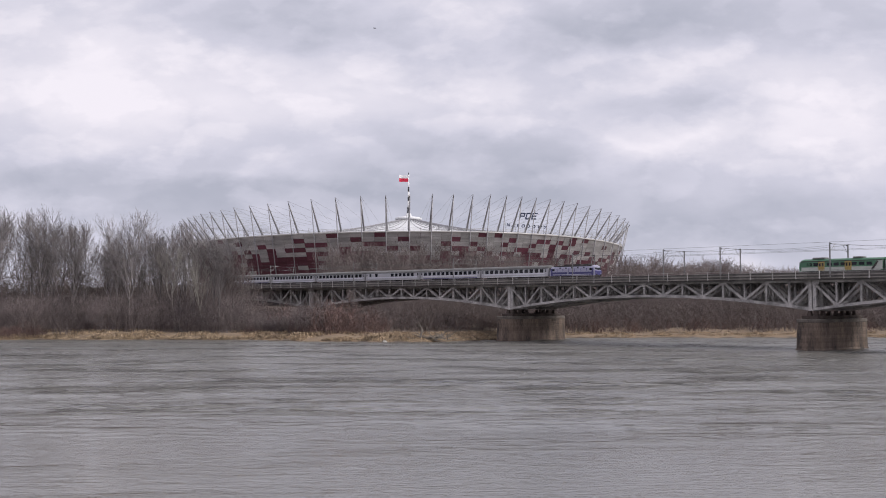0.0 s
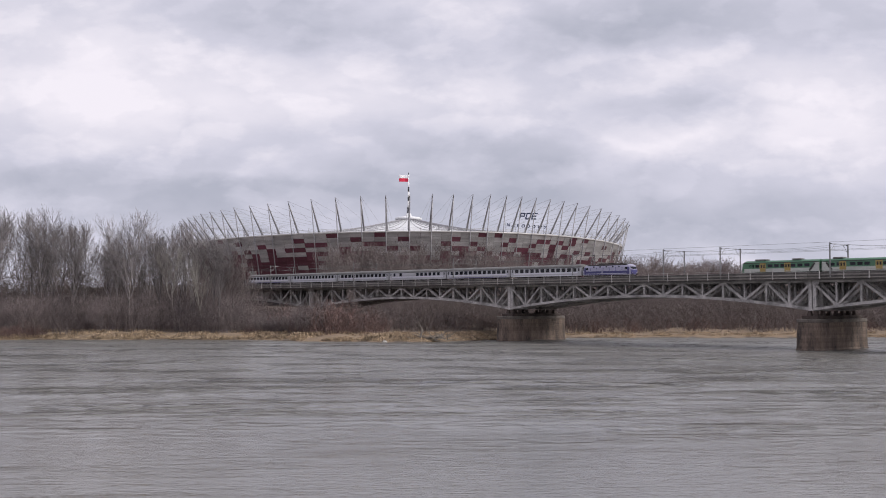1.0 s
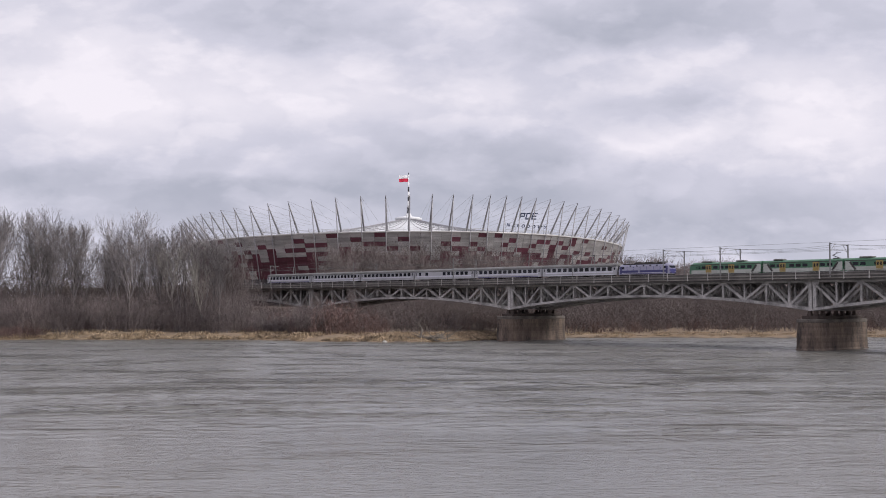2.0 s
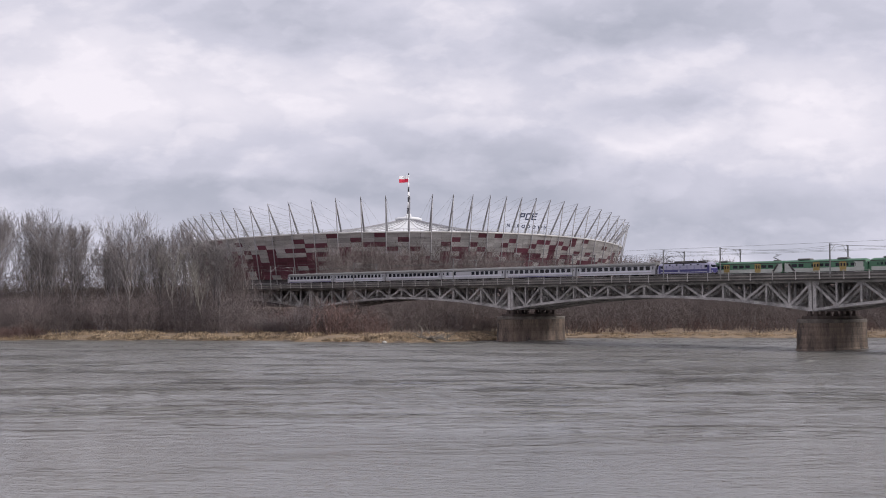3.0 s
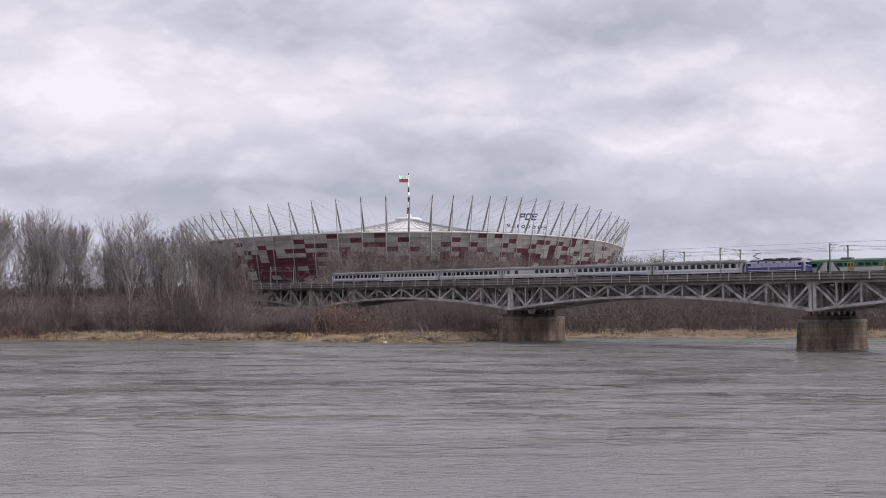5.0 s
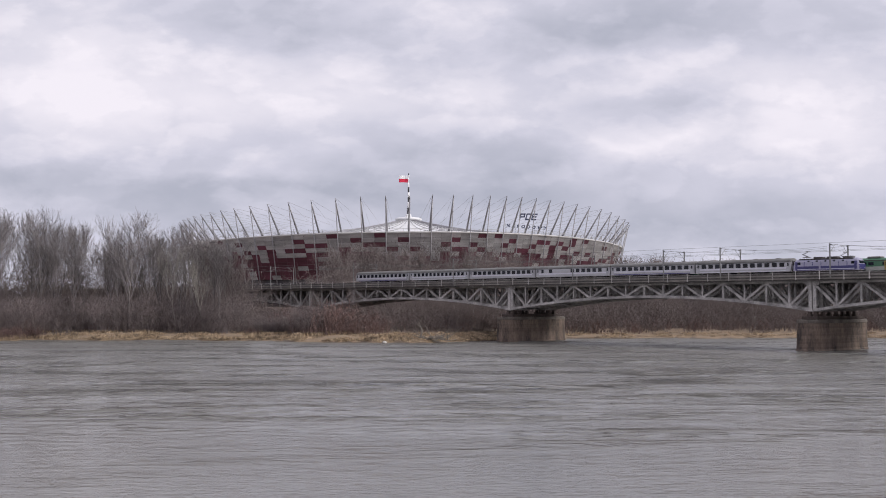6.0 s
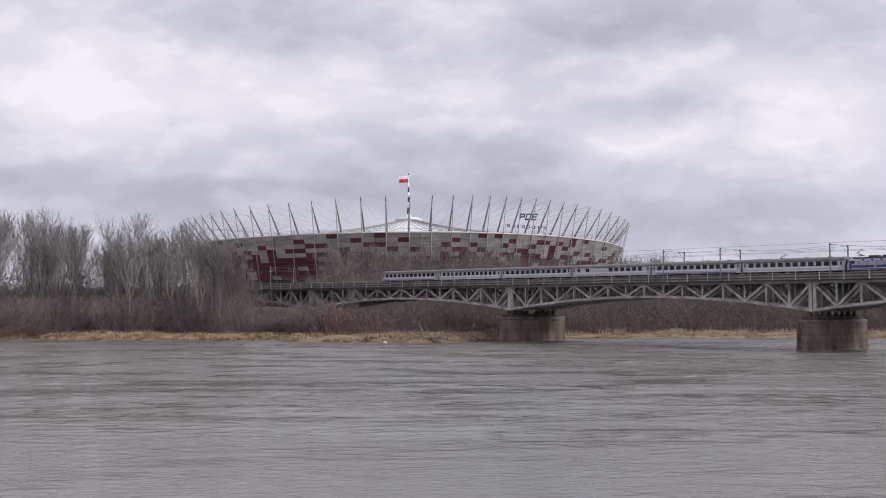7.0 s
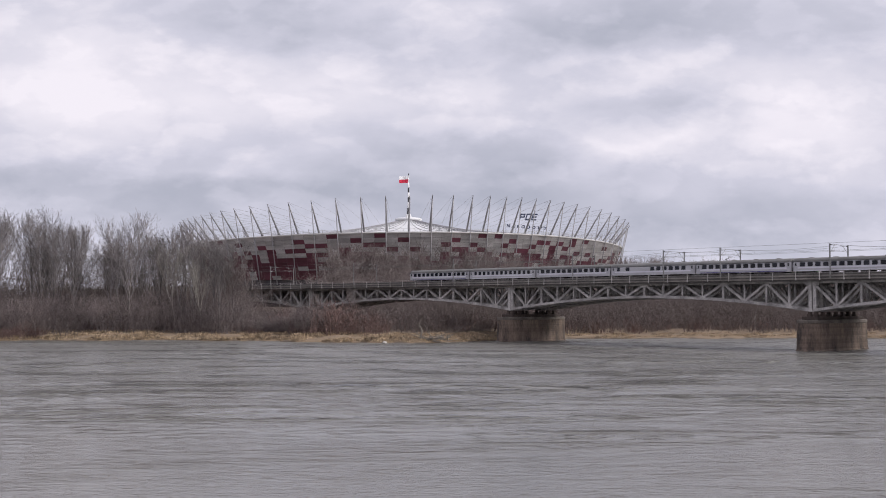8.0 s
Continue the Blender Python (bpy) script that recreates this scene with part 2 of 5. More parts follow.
# banks of cloud on the sheet: across and up (as tangents), half sizes, brightness
BANKS = (
    (-0.30, 0.215, 0.12, 0.05, 0.36), (-0.20, 0.17, 0.17, 0.03, 0.26), (-0.04, 0.16, 0.14, 0.025, 0.18),
    (-0.135, 0.236, 0.10, 0.026, -0.36), (0.03, 0.245, 0.05, 0.022, 0.26), (0.16, 0.232, 0.13, 0.026, -0.36),
    (0.33, 0.165, 0.07, 0.05, 0.36), (0.22, 0.20, 0.09, 0.02, 0.16), (0.19, 0.168, 0.09, 0.012, -0.20),
    (0.215, 0.146, 0.035, 0.012, 0.26), (0.16, 0.138, 0.04, 0.010, 0.20), (-0.30, 0.129, 0.045, 0.011, 0.26),
    (-0.17, 0.114, 0.03, 0.009, 0.22), (-0.115, 0.114, 0.025, 0.008, 0.20), (-0.30, 0.095, 0.12, 0.018, -0.24),
    (-0.06, 0.098, 0.20, 0.024, -0.36), (0.03, 0.132, 0.08, 0.018, -0.22), (0.20, 0.095, 0.05, 0.012, 0.12), (0.10, 0.092, 0.08, 0.022, -0.28),
    (0.25, 0.066, 0.22, 0.026, -0.26), (-0.16, 0.07, 0.12, 0.02, -0.16), (0.35, 0.245, 0.06, 0.018, -0.14), (0.19, 0.048, 0.09, 0.02, -0.25),
)


def build_backdrop():
    m = bpy.data.materials.new("cloud_sheet")
    m.use_nodes = True
    nt = m.node_tree
    nt.nodes.clear()
    tc = nt.nodes.new("ShaderNodeTexCoord")
    col = sheet_nodes(nt, tc.outputs["Object"])
    em = nt.nodes.new("ShaderNodeEmission"); nt.links.new(col, em.inputs[0]); em.inputs[1].default_value = 1.0
    out = nt.nodes.new("ShaderNodeOutputMaterial"); nt.links.new(em.outputs[0], out.inputs[0])
    g = G()
    R = 4400.0
    rings = []
    for j in range(13):
        e = radians(-1.0 + 27.0 * j / 12)
        rings.append([(R * math.sin(radians(a)) * math.cos(e), R * math.cos(radians(a)) * math.cos(e), R * math.sin(e)) for a in range(-44, 45, 4)])
    g.strip(rings, closed=False)
    ob = setting("backdrop", g, m, "overcast grey and white cloud layer", True)
    ob.location = (0, 0, 10)
    return ob


backdrop = build_backdrop()

# ---------------------------------------------------------------- ground and river


def bank_y(x):
    """The far shore's line."""
    y = 340.0 - 22.0 * math.exp(-((x + 12.0) / 34.0) ** 2) + 22.0 / (1 + math.exp(-(x - 18.0) / 7.0))
    return y + 1.6 * math.sin(x * 0.21) + 0.9 * math.sin(x * 0.53 + 1.0)


def ground_z(x, y):
    d = y - bank_y(x)
    if d > -12:
        n = noise.noise((x * 0.05, y * 0.05, 0.0))
        n2 = noise.noise((x * 0.35, y * 0.35, 3.0))
        if d < 0:
            return d * 0.18
        z = (1.0 + 0.9 / (1 + math.exp(min(60.0, (x - 16.0) / 5.0)))) * (1 - math.exp(-d / 5.0)) + 2.2 * (1 - math.exp(-d / 40.0)) + (0.5 * n + 0.4 * n2) * min(1, d / 6.0)
        z += 5.0 * min(1.0, max(0.0, (d - 120) / 120.0))
        return z
    c = y - 26.0
    if c < 0:
        return min(8.4, -c * 0.55) if c > -15.3 else 8.4
    return -2.2 if c > 8 else -2.2 * c / 8.0


def build_ground():
    xs = np.concatenate([np.linspace(-4000, -260, 30), np.arange(-250, 250, 4.0), np.linspace(260, 4000, 30)])
    ys = np.concatenate([np.linspace(-600, 0, 10), np.arange(4, 60, 4.0), np.linspace(70, 300, 12), np.arange(306, 420, 1.6), np.linspace(425, 800, 40), np.linspace(850, 4350, 16)])
    g = G()
    nx = len(xs)
    g.v = [(float(x), float(y), ground_z(float(x), float(y))) for y in ys for x in xs]
    g.f = [(j * nx + i, j * nx + i + 1, (j + 1) * nx + i + 1, (j + 1) * nx + i) for j in range(len(ys) - 1) for i in range(nx - 1)]
    m = bpy.data.materials.new("river_land")
    m.use_nodes = True
    nt = m.node_tree
    N, L = nt.nodes, nt.links
    b = N["Principled BSDF"]; b.inputs["Roughness"].default_value = 0.95
    tc = N.new("ShaderNodeTexCoord")
    n1 = N.new("ShaderNodeTexNoise"); n1.inputs["Scale"].default_value = 0.22; n1.inputs["Detail"].default_value = 7; L.new(tc.outputs["Object"], n1.inputs["Vector"])
    n2 = N.new("ShaderNodeTexNoise"); n2.inputs["Scale"].default_value = 2.5; n2.inputs["Detail"].default_value = 5; L.new(tc.outputs["Object"], n2.inputs["Vector"])
    r = N.new("ShaderNodeValToRGB"); L.new(n1.outputs[0], r.inputs[0])
    r.color_ramp.elements[0].position, r.color_ramp.elements[0].color = 0.38, (0.13, 0.10, 0.078, 1)
    r.color_ramp.elements[1].position, r.color_ramp.elements[1].color = 0.62, (0.25, 0.185, 0.12, 1)
    sep = N.new("ShaderNodeSeparateXYZ"); L.new(tc.outputs["Object"], sep.inputs[0])
    hz = N.new("ShaderNodeMath"); hz.operation = "MULTIPLY_ADD"; L.new(n1.outputs[0], hz.inputs[0]); hz.inputs[1].default_value = 1.6; L.new(sep.outputs[2], hz.inputs[2])
    zone = N.new("ShaderNodeValToRGB"); L.new(hz.outputs[0], zone.inputs[0])
    zr = N.new("ShaderNodeMapRange"); L.new(hz.outputs[0], zr.inputs[0]); zr.inputs[1].default_value, zr.inputs[2].default_value = 0.0, 5.0
    L.new(zr.outputs[0], zone.inputs[0])
    zone.color_ramp.elements[0].position, zone.color_ramp.elements[0].color = 0.17, (0.09, 0.075, 0.06, 1)
    zone.color_ramp.elements[1].position, zone.color_ramp.elements[1].color = 0.74, (0.13, 0.10, 0.08, 1)
    for at, c in ((0.22, (0.24, 0.18, 0.12, 1)), (0.60, (0.28, 0.21, 0.14, 1))):
        zone.color_ramp.elements.new(at).color = c
    zm = N.new("ShaderNodeMixRGB"); zm.inputs[0].default_value = 0.75; L.new(r.outputs[0], zm.inputs[1]); L.new(zone.outputs[0], zm.inputs[2])
    mx = N.new("ShaderNodeMixRGB"); mx.blend_type = "OVERLAY"; mx.inputs[0].default_value = 0.6; L.new(zm.outputs[0], mx.inputs[1]); L.new(n2.outputs[0], mx.inputs[2])
    L.new(mx.outputs[0], b.inputs["Base Color"])
    bp = N.new("ShaderNodeBump"); bp.inputs["Distance"].default_value = 0.2; L.new(n2.outputs[0], bp.inputs["Height"]); L.new(bp.outputs[0], b.inputs["Normal"])
    return setting("ground", g, m, "riverside land with dry grass and leaf litter", True)


build_ground()


def build_river():
    m = bpy.data.materials.new("river_water")
    m.use_nodes = True
    nt = m.node_tree
    N, L = nt.nodes, nt.links
    b = N["Principled BSDF"]
    b.inputs["Base Color"].default_value = (0.155, 0.151, 0.139, 1)
    b.inputs["Roughness"].default_value = 0.06
    b.inputs["IOR"].default_value = 1.33
    tc = N.new("ShaderNodeTexCoord")

    def wave(scale, detail, stretch, turn, rough=0.55, dist=0.0):
        mp = N.new("ShaderNodeMapping"); L.new(tc.outputs["Object"], mp.inputs[0])
        mp.inputs["Scale"].default_value, mp.inputs["Rotation"].default_value = stretch, (0, 0, turn)
        t = N.new("ShaderNodeTexNoise"); L.new(mp.outputs[0], t.inputs["Vector"])
        t.inputs["Scale"].default_value, t.inputs["Detail"].default_value, t.inputs["Roughness"].default_value, t.inputs["Distortion"].default_value = scale, detail, rough, dist
        return t.outputs[0]

    def calc(op, *args):
        m = N.new("ShaderNodeMath"); m.operation = op
        for k, v in enumerate(args):
            if isinstance(v, float):
                m.inputs[k].default_value = v
            else:
                L.new(v, m.inputs[k])
        return m.outputs[0]

    def soft(v, lo, hi, a, c):
        r = N.new("ShaderNodeMapRange"); r.interpolation_type = "SMOOTHSTEP"; L.new(v, r.inputs[0])
        for k, q in enumerate((lo, hi, a, c)):
            r.inputs[k + 1].default_value = q
        return r.outputs[0]

    # ripples at three sizes; gusts and boils of the current raise them in long patches
    ripple = wave(1.0, 3, (0.9, 2.5, 1), 0.10, 0.6, 0.3)
    chop = wave(1.0, 3, (0.42, 1.25, 1), -0.06, 0.62, 0.5)
    swell = wave(1.0, 2, (0.14, 0.42, 1), 0.03, 0.6, 0.4)
    gust = calc("MULTIPLY", soft(wave(1.0, 4, (0.032, 0.085, 1), 0.05, 0.6, 0.6), 0.50, 0.66, 0.22, 2.2), soft(wave(1.0, 3, (0.16, 0.36, 1), -0.1, 0.6, 0.5), 0.42, 0.60, 0.45, 1.4))
    far = N.new("ShaderNodeMapRange"); sep = N.new("ShaderNodeSeparateXYZ"); L.new(tc.outputs["Object"], sep.inputs[0]); L.new(sep.outputs[1], far.inputs[0])
    far.inputs[1].default_value, far.inputs[2].default_value, far.inputs[3].default_value, far.inputs[4].default_value = 60.0, 330.0, 0.06, 0.33
    L.new(far.outputs[0], b.inputs["Roughness"])
    roll = wave(1.0, 3, (0.085, 0.27, 1), 0.02, 0.62, 0.7)
    body = calc("ADD", calc("MULTIPLY", chop, calc("MULTIPLY_ADD", gust, RIVER_CHOP, 0.03)), calc("MULTIPLY", swell, calc("MULTIPLY", gust, RIVER_SWELL)))
    body = calc("MULTIPLY", body, soft(sep.outputs[1], 75.0, 185.0, 0.05, 1.8))
    body = calc("MULTIPLY_ADD", roll, calc("MULTIPLY", gust, soft(sep.outputs[1], 80.0, 180.0, 0.0, RIVER_ROLL)), body)
    hgt = calc("MULTIPLY_ADD", ripple, calc("MULTIPLY_ADD", gust, 0.020, 0.042), body)
    bp = N.new("ShaderNodeBump"); bp.inputs["Strength"].default_value = 1.0; bp.inputs["Distance"].default_value = 1.0
    L.new(hgt, bp.inputs["Height"]); L.new(bp.outputs[0], b.inputs["Normal"])

    # waves: many short crests of random direction
    rng = np.random.RandomState(4)
    ys = np.concatenate([np.arange(52.0, 125.0, 0.29), np.arange(125.0, 382.0, 0.55)])
    us = np.linspace(-1.0, 1.0, 390)
    Y = np.repeat(ys[:, None], len(us), 1)
    X = us[None, :] * (0.41 * Y + 17.0)
    Z = np.zeros_like(X)

    def crest(th):
        return np.sin(th) + 0.28 * np.sin(2 * th)   # steep on the side that faces the near shore

    step = np.interp(Y, (52.0, 118.0, 130.0, 382.0), (0.29, 0.31, 0.55, 0.7))
    for _ in range(60):
        lam, a, ph = 0.62 * 10 ** rng.uniform(0, 0.66), rng.normal(1.5, 0.42), rng.uniform(0, 6.28)
        fade = np.clip((lam / step - 1.8) / 1.6, 0.0, 1.0) * np.interp(Y, (60.0, 85.0, 130.0, 220.0), (0.08, 0.15, 0.9, 0.5))
        Z += fade * 0.029 * lam / 6.28 * crest(2 * np.pi / lam * (X * np.cos(a) + Y * np.sin(a)) + ph)
    Z *= 0.28
    # longer wind waves out on the river, coming in gusts
    gust = np.zeros_like(X)
    for _ in range(16):
        lam, a, ph = 9.0 * 10 ** rng.uniform(0, 0.7), rng.normal(1.57, 0.5), rng.uniform(0, 6.28)
        gust += np.sin(2 * np.pi / lam * (X * np.cos(a) * 0.6 + Y * np.sin(a)) + ph)
    gust = 0.6 + 2.4 / (1 + np.exp(-(gust / np.sqrt(8.0) - 1.0) * 4.0))
    for _ in range(36):
        lam, a, ph = 1.2 * 10 ** rng.uniform(0, 0.55), rng.normal(1.57, 0.5), rng.uniform(0, 6.28)
        fade = np.clip((lam / step - 2.0) / 1.6, 0.0, 1.0) * np.interp(Y, (75.0, 130.0), (0.04, 1.1))
        Z += gust * fade * 0.009 * lam / 6.28 * crest(2 * np.pi / lam * (X * np.cos(a) + Y * np.sin(a)) + ph)
    # broad rolls of the current, seen far out
    for _ in range(26):
        lam, a, ph = 2.8 * 10 ** rng.uniform(0, 0.6), rng.normal(1.57, 0.2), rng.uniform(0, 6.28)
        Z += gust * np.interp(Y, (85.0, 150.0), (0.0, 1.0)) * 0.009 * lam / 6.28 * crest(2 * np.pi / lam * (X * np.cos(a) + Y * np.sin(a)) + ph)
    g = G()
    nr, nc = X.shape
    g.v = list(zip(X.ravel().tolist(), Y.ravel().tolist(), Z.ravel().tolist()))
    idx = (np.arange(nr - 1)[:, None] * nc + np.arange(nc - 1)[None, :]).ravel()
    g.f = list(map(tuple, np.stack([idx, idx + 1, idx + nc + 1, idx + nc], 1).tolist()))
    g.quad((-3000, 15, -0.3), (3000, 15, -0.3), (3000, 420, -0.3), (-3000, 420, -0.3))
    ob = setting("water", g, m, "grey rippled river water under an overcast sky", True)
    return ob


RIVER_CHOP, RIVER_SWELL, RIVER_ROLL = 0.13, 0.24, 1.9
river = build_river()

# ---------------------------------------------------------------- stadium

ST_Y = 777.95
ST_C = (-61.0 / 2100 * (ST_Y + 2.5), ST_Y)
ST_A, ST_B, ST_ROT = 161.55, 143.54, -1.8375


def st_angle(i):
    t = 6.6499 + (i - 15) * 2 * math.pi / 72
    return t - 0.063 * math.sin(2 * t) + 0.0764 * math.cos(2 * t) + 0.018 * math.sin(3 * t) - 0.044 * math.cos(3 * t) + 0.0398 * math.sin(4 * t) + 0.0104 * math.cos(4 * t)


def st_tip_z(t):
    return 64.59 + 4.14 * math.cos(2 * t - 1.1748) + 0.35 * math.cos(4 * t - 16.4654)


def st_point(i, inset, z):
    """A point of the ring at mast place i (0 to 72), so far inside the masts' tips; z from the rim where it is a string."""
    t = st_angle(i)
    e, g = (ST_A - inset) * math.cos(t), (ST_B - inset) * math.sin(t)
    c, s = math.cos(ST_ROT), math.sin(ST_ROT)
    return Vector((e * c - g * s, e * s + g * c, z))


def rim_z(i):
    return 47.7 + 0.35 * (st_tip_z(st_angle(i)) - 64.6)


GROUND_ST = 9.0
M_SILVER = mat("facade_silver", (0.44, 0.44, 0.448), 0.45, 0.25, 0.25, 0.25, 0, 12, each=0.2, island=0.2, stretch=(0.4, 0.4, 2.5))
M_RED = mat("facade_red", (0.128, 0.045, 0.067), 0.45, 0.25, 0.25, 0.25, 0, 12, each=0.22, island=0.22, stretch=(0.4, 0.4, 2.5))
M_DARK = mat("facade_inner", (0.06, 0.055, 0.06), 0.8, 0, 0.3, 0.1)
M_MAST = mat("mast_steel", (0.275, 0.272, 0.285), 0.5, 0.3, 0.15, 0.3)
M_RIM = mat("rim_metal", (0.5, 0.495, 0.49), 0.5, 0.1, 0.2, 0.1, 0, 20)
M_ROOF = mat("roof_membrane", (0.72, 0.73, 0.74), 0.6, 0, 0.08, 0.05)
M_CABLE = mat("steel_cable", (0.35, 0.35, 0.37), 0.5, 0.4, 0.1, 1)
M_BLACK = mat("black_paint", (0.03, 0.03, 0.035), 0.5, 0, 0.1, 1)
M_WHITE = mat("white_paint", (0.88, 0.88, 0.88), 0.5, 0, 0.08, 1)
M_FLAGRED = mat("flag_red", (0.62, 0.03, 0.07), 0.8, 0, 0.1, 1)
M_SIGN = mat("sign_blue", (0.03, 0.04, 0.08), 0.5, 0, 0.1, 1)


def build_stadium():
    st = thing("stadium", "large oval stadium with silver and red facade and steel masts", "stadium", pose(ST_C[0], ST_C[1], 0))
    rng = random.Random(5)
    # masts, struts and cables
    for i in range(72):
        t = st_angle(i)
        tz = st_tip_z(t)
        tip, base = st_point(i, 0, tz), st_point(i, 12, rim_z(i))
        d = (base - tip)
        low = base + d * 0.12
        g = G()
        g.tube(low, tip + d * 0.10, 0.62, 0.34, 8)
        g.tube(tip + d * 0.10, tip, 0.26, 0.12, 6)
        mast = part("mast", g, M_MAST, st, "tapered grey steel mast" if i == 0 else "", True)
        g = G().tube(st_point(i, 1.2, tz - 2.0), st_point(i, 12.5, GROUND_ST), 0.25, 0.34, 6)
        part("strut", g, M_MAST, mast, "", True)
        g = G()
        g.tube(tip, st_point(i, 62, 57.0), 0.07, 0.07, 4)
        g.tube(tip, st_point(i, 34, 52.0), 0.05, 0.05, 4)
        part("cable", g, M_CABLE, mast)
    # inner drum, rim gallery, base
    n = 144
    g = G()
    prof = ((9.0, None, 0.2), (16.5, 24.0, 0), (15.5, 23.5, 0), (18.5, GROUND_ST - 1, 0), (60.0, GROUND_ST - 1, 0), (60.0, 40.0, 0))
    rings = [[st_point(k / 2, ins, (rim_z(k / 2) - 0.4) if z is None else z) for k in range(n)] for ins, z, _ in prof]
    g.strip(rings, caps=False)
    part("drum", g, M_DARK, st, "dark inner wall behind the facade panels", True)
    g = G()
    rr = [[st_point(k / 2, ins, rim_z(k / 2) + dz) for k in range(n)] for ins, dz in ((4.7, -0.6), (4.5, -0.2), (4.7, 0.2), (12.4, 0.4))]
    g.strip(rr, caps=False)
    part("rim", g, M_RIM, st, "pale metal rim gallery", True)
    g = G()
    for k in range(288):
        a, b2 = st_point(k / 4, 5.2, rim_z(k / 4) + 0.2), st_point((k + 1) / 4, 5.2, rim_z((k + 1) / 4) + 0.2)
        up = Vector((0, 0, 1.5))
        g.tube(a, a + up, 0.09, 0.09, 4)
        g.tube(a + up, b2 + up, 0.07, 0.07, 4, False)
        g.tube(a + up * 0.5, b2 + up * 0.5, 0.05, 0.05, 4, False)
    tagged(part("rim_railing", g, M_RIM, st, "thin pale railing on the rim"), kind="stuff")
    # roof: membrane with radial ribs, rising to the lantern
    def roof_z(i, f):
        a, top = rim_z(i) + 0.6, 67.2
        return a + (top - a) * (0.6 * f + 0.4 * f ** 3)
    fr = (0.0, 0.2, 0.4, 0.6, 0.75, 0.88, 0.945)
    g = G()
    g.strip([[st_point(k / 2, 12.5, 0) * (1 - f) + Vector((0, 0, roof_z(k / 2, f))) for k in range(n)] for f in fr], caps=False)
    part("roof", g, M_ROOF, st, "white tented membrane roof", True)
    for i in range(72):
        g = G()
        pts = [st_point(i, 12.5, 0) * (1 - f) + Vector((0, 0, roof_z(i, f) + 0.25)) for f in fr]
        for a, b in zip(pts, pts[1:]):
            g.tube(a, b, 0.16, 0.16, 4)
        part("roof_rib", g, M_MAST, st)
    g = G()
    prof = ((8.2, 65.4), (8.8, 66.3), (8.8, 67.0), (7.6, 67.5), (2.2, 68.2), (1.5, 70.0))
    g.strip([[(r * math.cos(a * math.pi / 16), r * math.sin(a * math.pi / 16), z) for a in range(32)] for r, z in prof])
    part("lantern", g, M_ROOF, st, "round white lantern at the roof's peak", True)
    # spire in black and white lengths
    z = 69.0
    for k, (h, r) in enumerate(((5.0, 1.15), (4.0, 0.75), (3.2, 0.65), (3.2, 0.62), (3.2, 0.55), (3.2, 0.5), (6.2, 0.33))):
        part("spire_section", G().tube((0, 0, z), (0, 0, z + h), r, r * 0.94, 12), M_BLACK if k % 2 == 0 else M_WHITE, st, "", True)
        z += h
    # facade panels: ten rows, two columns between masts
    rows = 10
    share = (0.08, 0.12, 0.25, 0.38, 0.6, 0.7, 0.78, 0.82, 0.85, 0.85)
    known = ({21, 25, 35, 37, 48, 50}, {18, 23, 27, 32, 39, 43, 44, 46, 48}, {14, 19, 20, 24, 25, 31, 34, 38, 42, 45, 47}, {15, 17, 18, 22, 26, 28, 32, 33, 35, 40, 41, 45, 49, 51})
    rest = {True: G(), False: G()}
    for c in range(n):
        front = 0 <= c / 2 <= 30
        for r in range(rows):
            red = rng.random() < share[r]
            if r < 4 and 12 < c < 52:
                red = c in known[r]
            i0, i1 = (c + 0.012) / 2, (c + 0.99) / 2
            q = []
            tilt = rng.uniform(-0.10, 0.10)
            for ii, rf in ((i0, r + 0.96), (i1, r + 0.96), (i1, r), (i0, r)):
                f = rf / rows
                zt = rim_z(ii) - 0.5
                q.append(st_point(ii, 5.0 + 8.5 * f + tilt + (0.5 if rf > r else 0.0), zt + (24.0 - zt) * f))
            inner = [p * 1.0 for p in q]
            for p in inner:
                k = 1 - 0.25 / math.hypot(p.x, p.y)
                p.x *= k
                p.y *= k
            g = G() if (front and r < 5) else rest[red]
            g.strip([inner, q])
            if g is not rest[red]:
                part("facade_panel", g, M_RED if red else M_SILVER, st)
    tagged(part("facade_cladding", rest[True], M_RED, st, "dark red lower facade cladding"), kind="stuff")
    tagged(part("facade_cladding", rest[False], M_SILVER, st, "silver facade cladding"), kind="stuff")
    return st


build_stadium()

# flag on the spire: strips that swing
FLAG_AT = (ST_C[0], ST_C[1], 93.2)


def build_flag():
    fl = thing("flag", "white over red flag flying from the spire", "flag", pose(*FLAG_AT))
    part("pole_sleeve", G().tube((0, 0, -2.4), (0, 0, 2.4), 0.36, 0.36, 8), M_WHITE, fl)
    strips = []
    for k in range(6):
        hinge = new("fold")
        hinge.parent = fl
        for z0, z1, m in ((0.0, 2.2, M_WHITE), (-2.3, 0.0, M_FLAGRED)):
            part("cloth", G().box(-1.04, 0.0, -0.05, 0.05, z0, z1), m, hinge)
        strips.append(hinge)
    return strips


flag_strips = build_flag()

# ---------------------------------------------------------------- railway bridge


def lower_z(f):
    """Underside of the truss at a fraction of the span."""
    return 9.0 + 3.25 * (1 - (2 * f - 1) ** 2)


TOP_Z = 15.35
TRUSS_W = (0.0, 2.7, 5.6, 11.5, 14.4, 17.1)


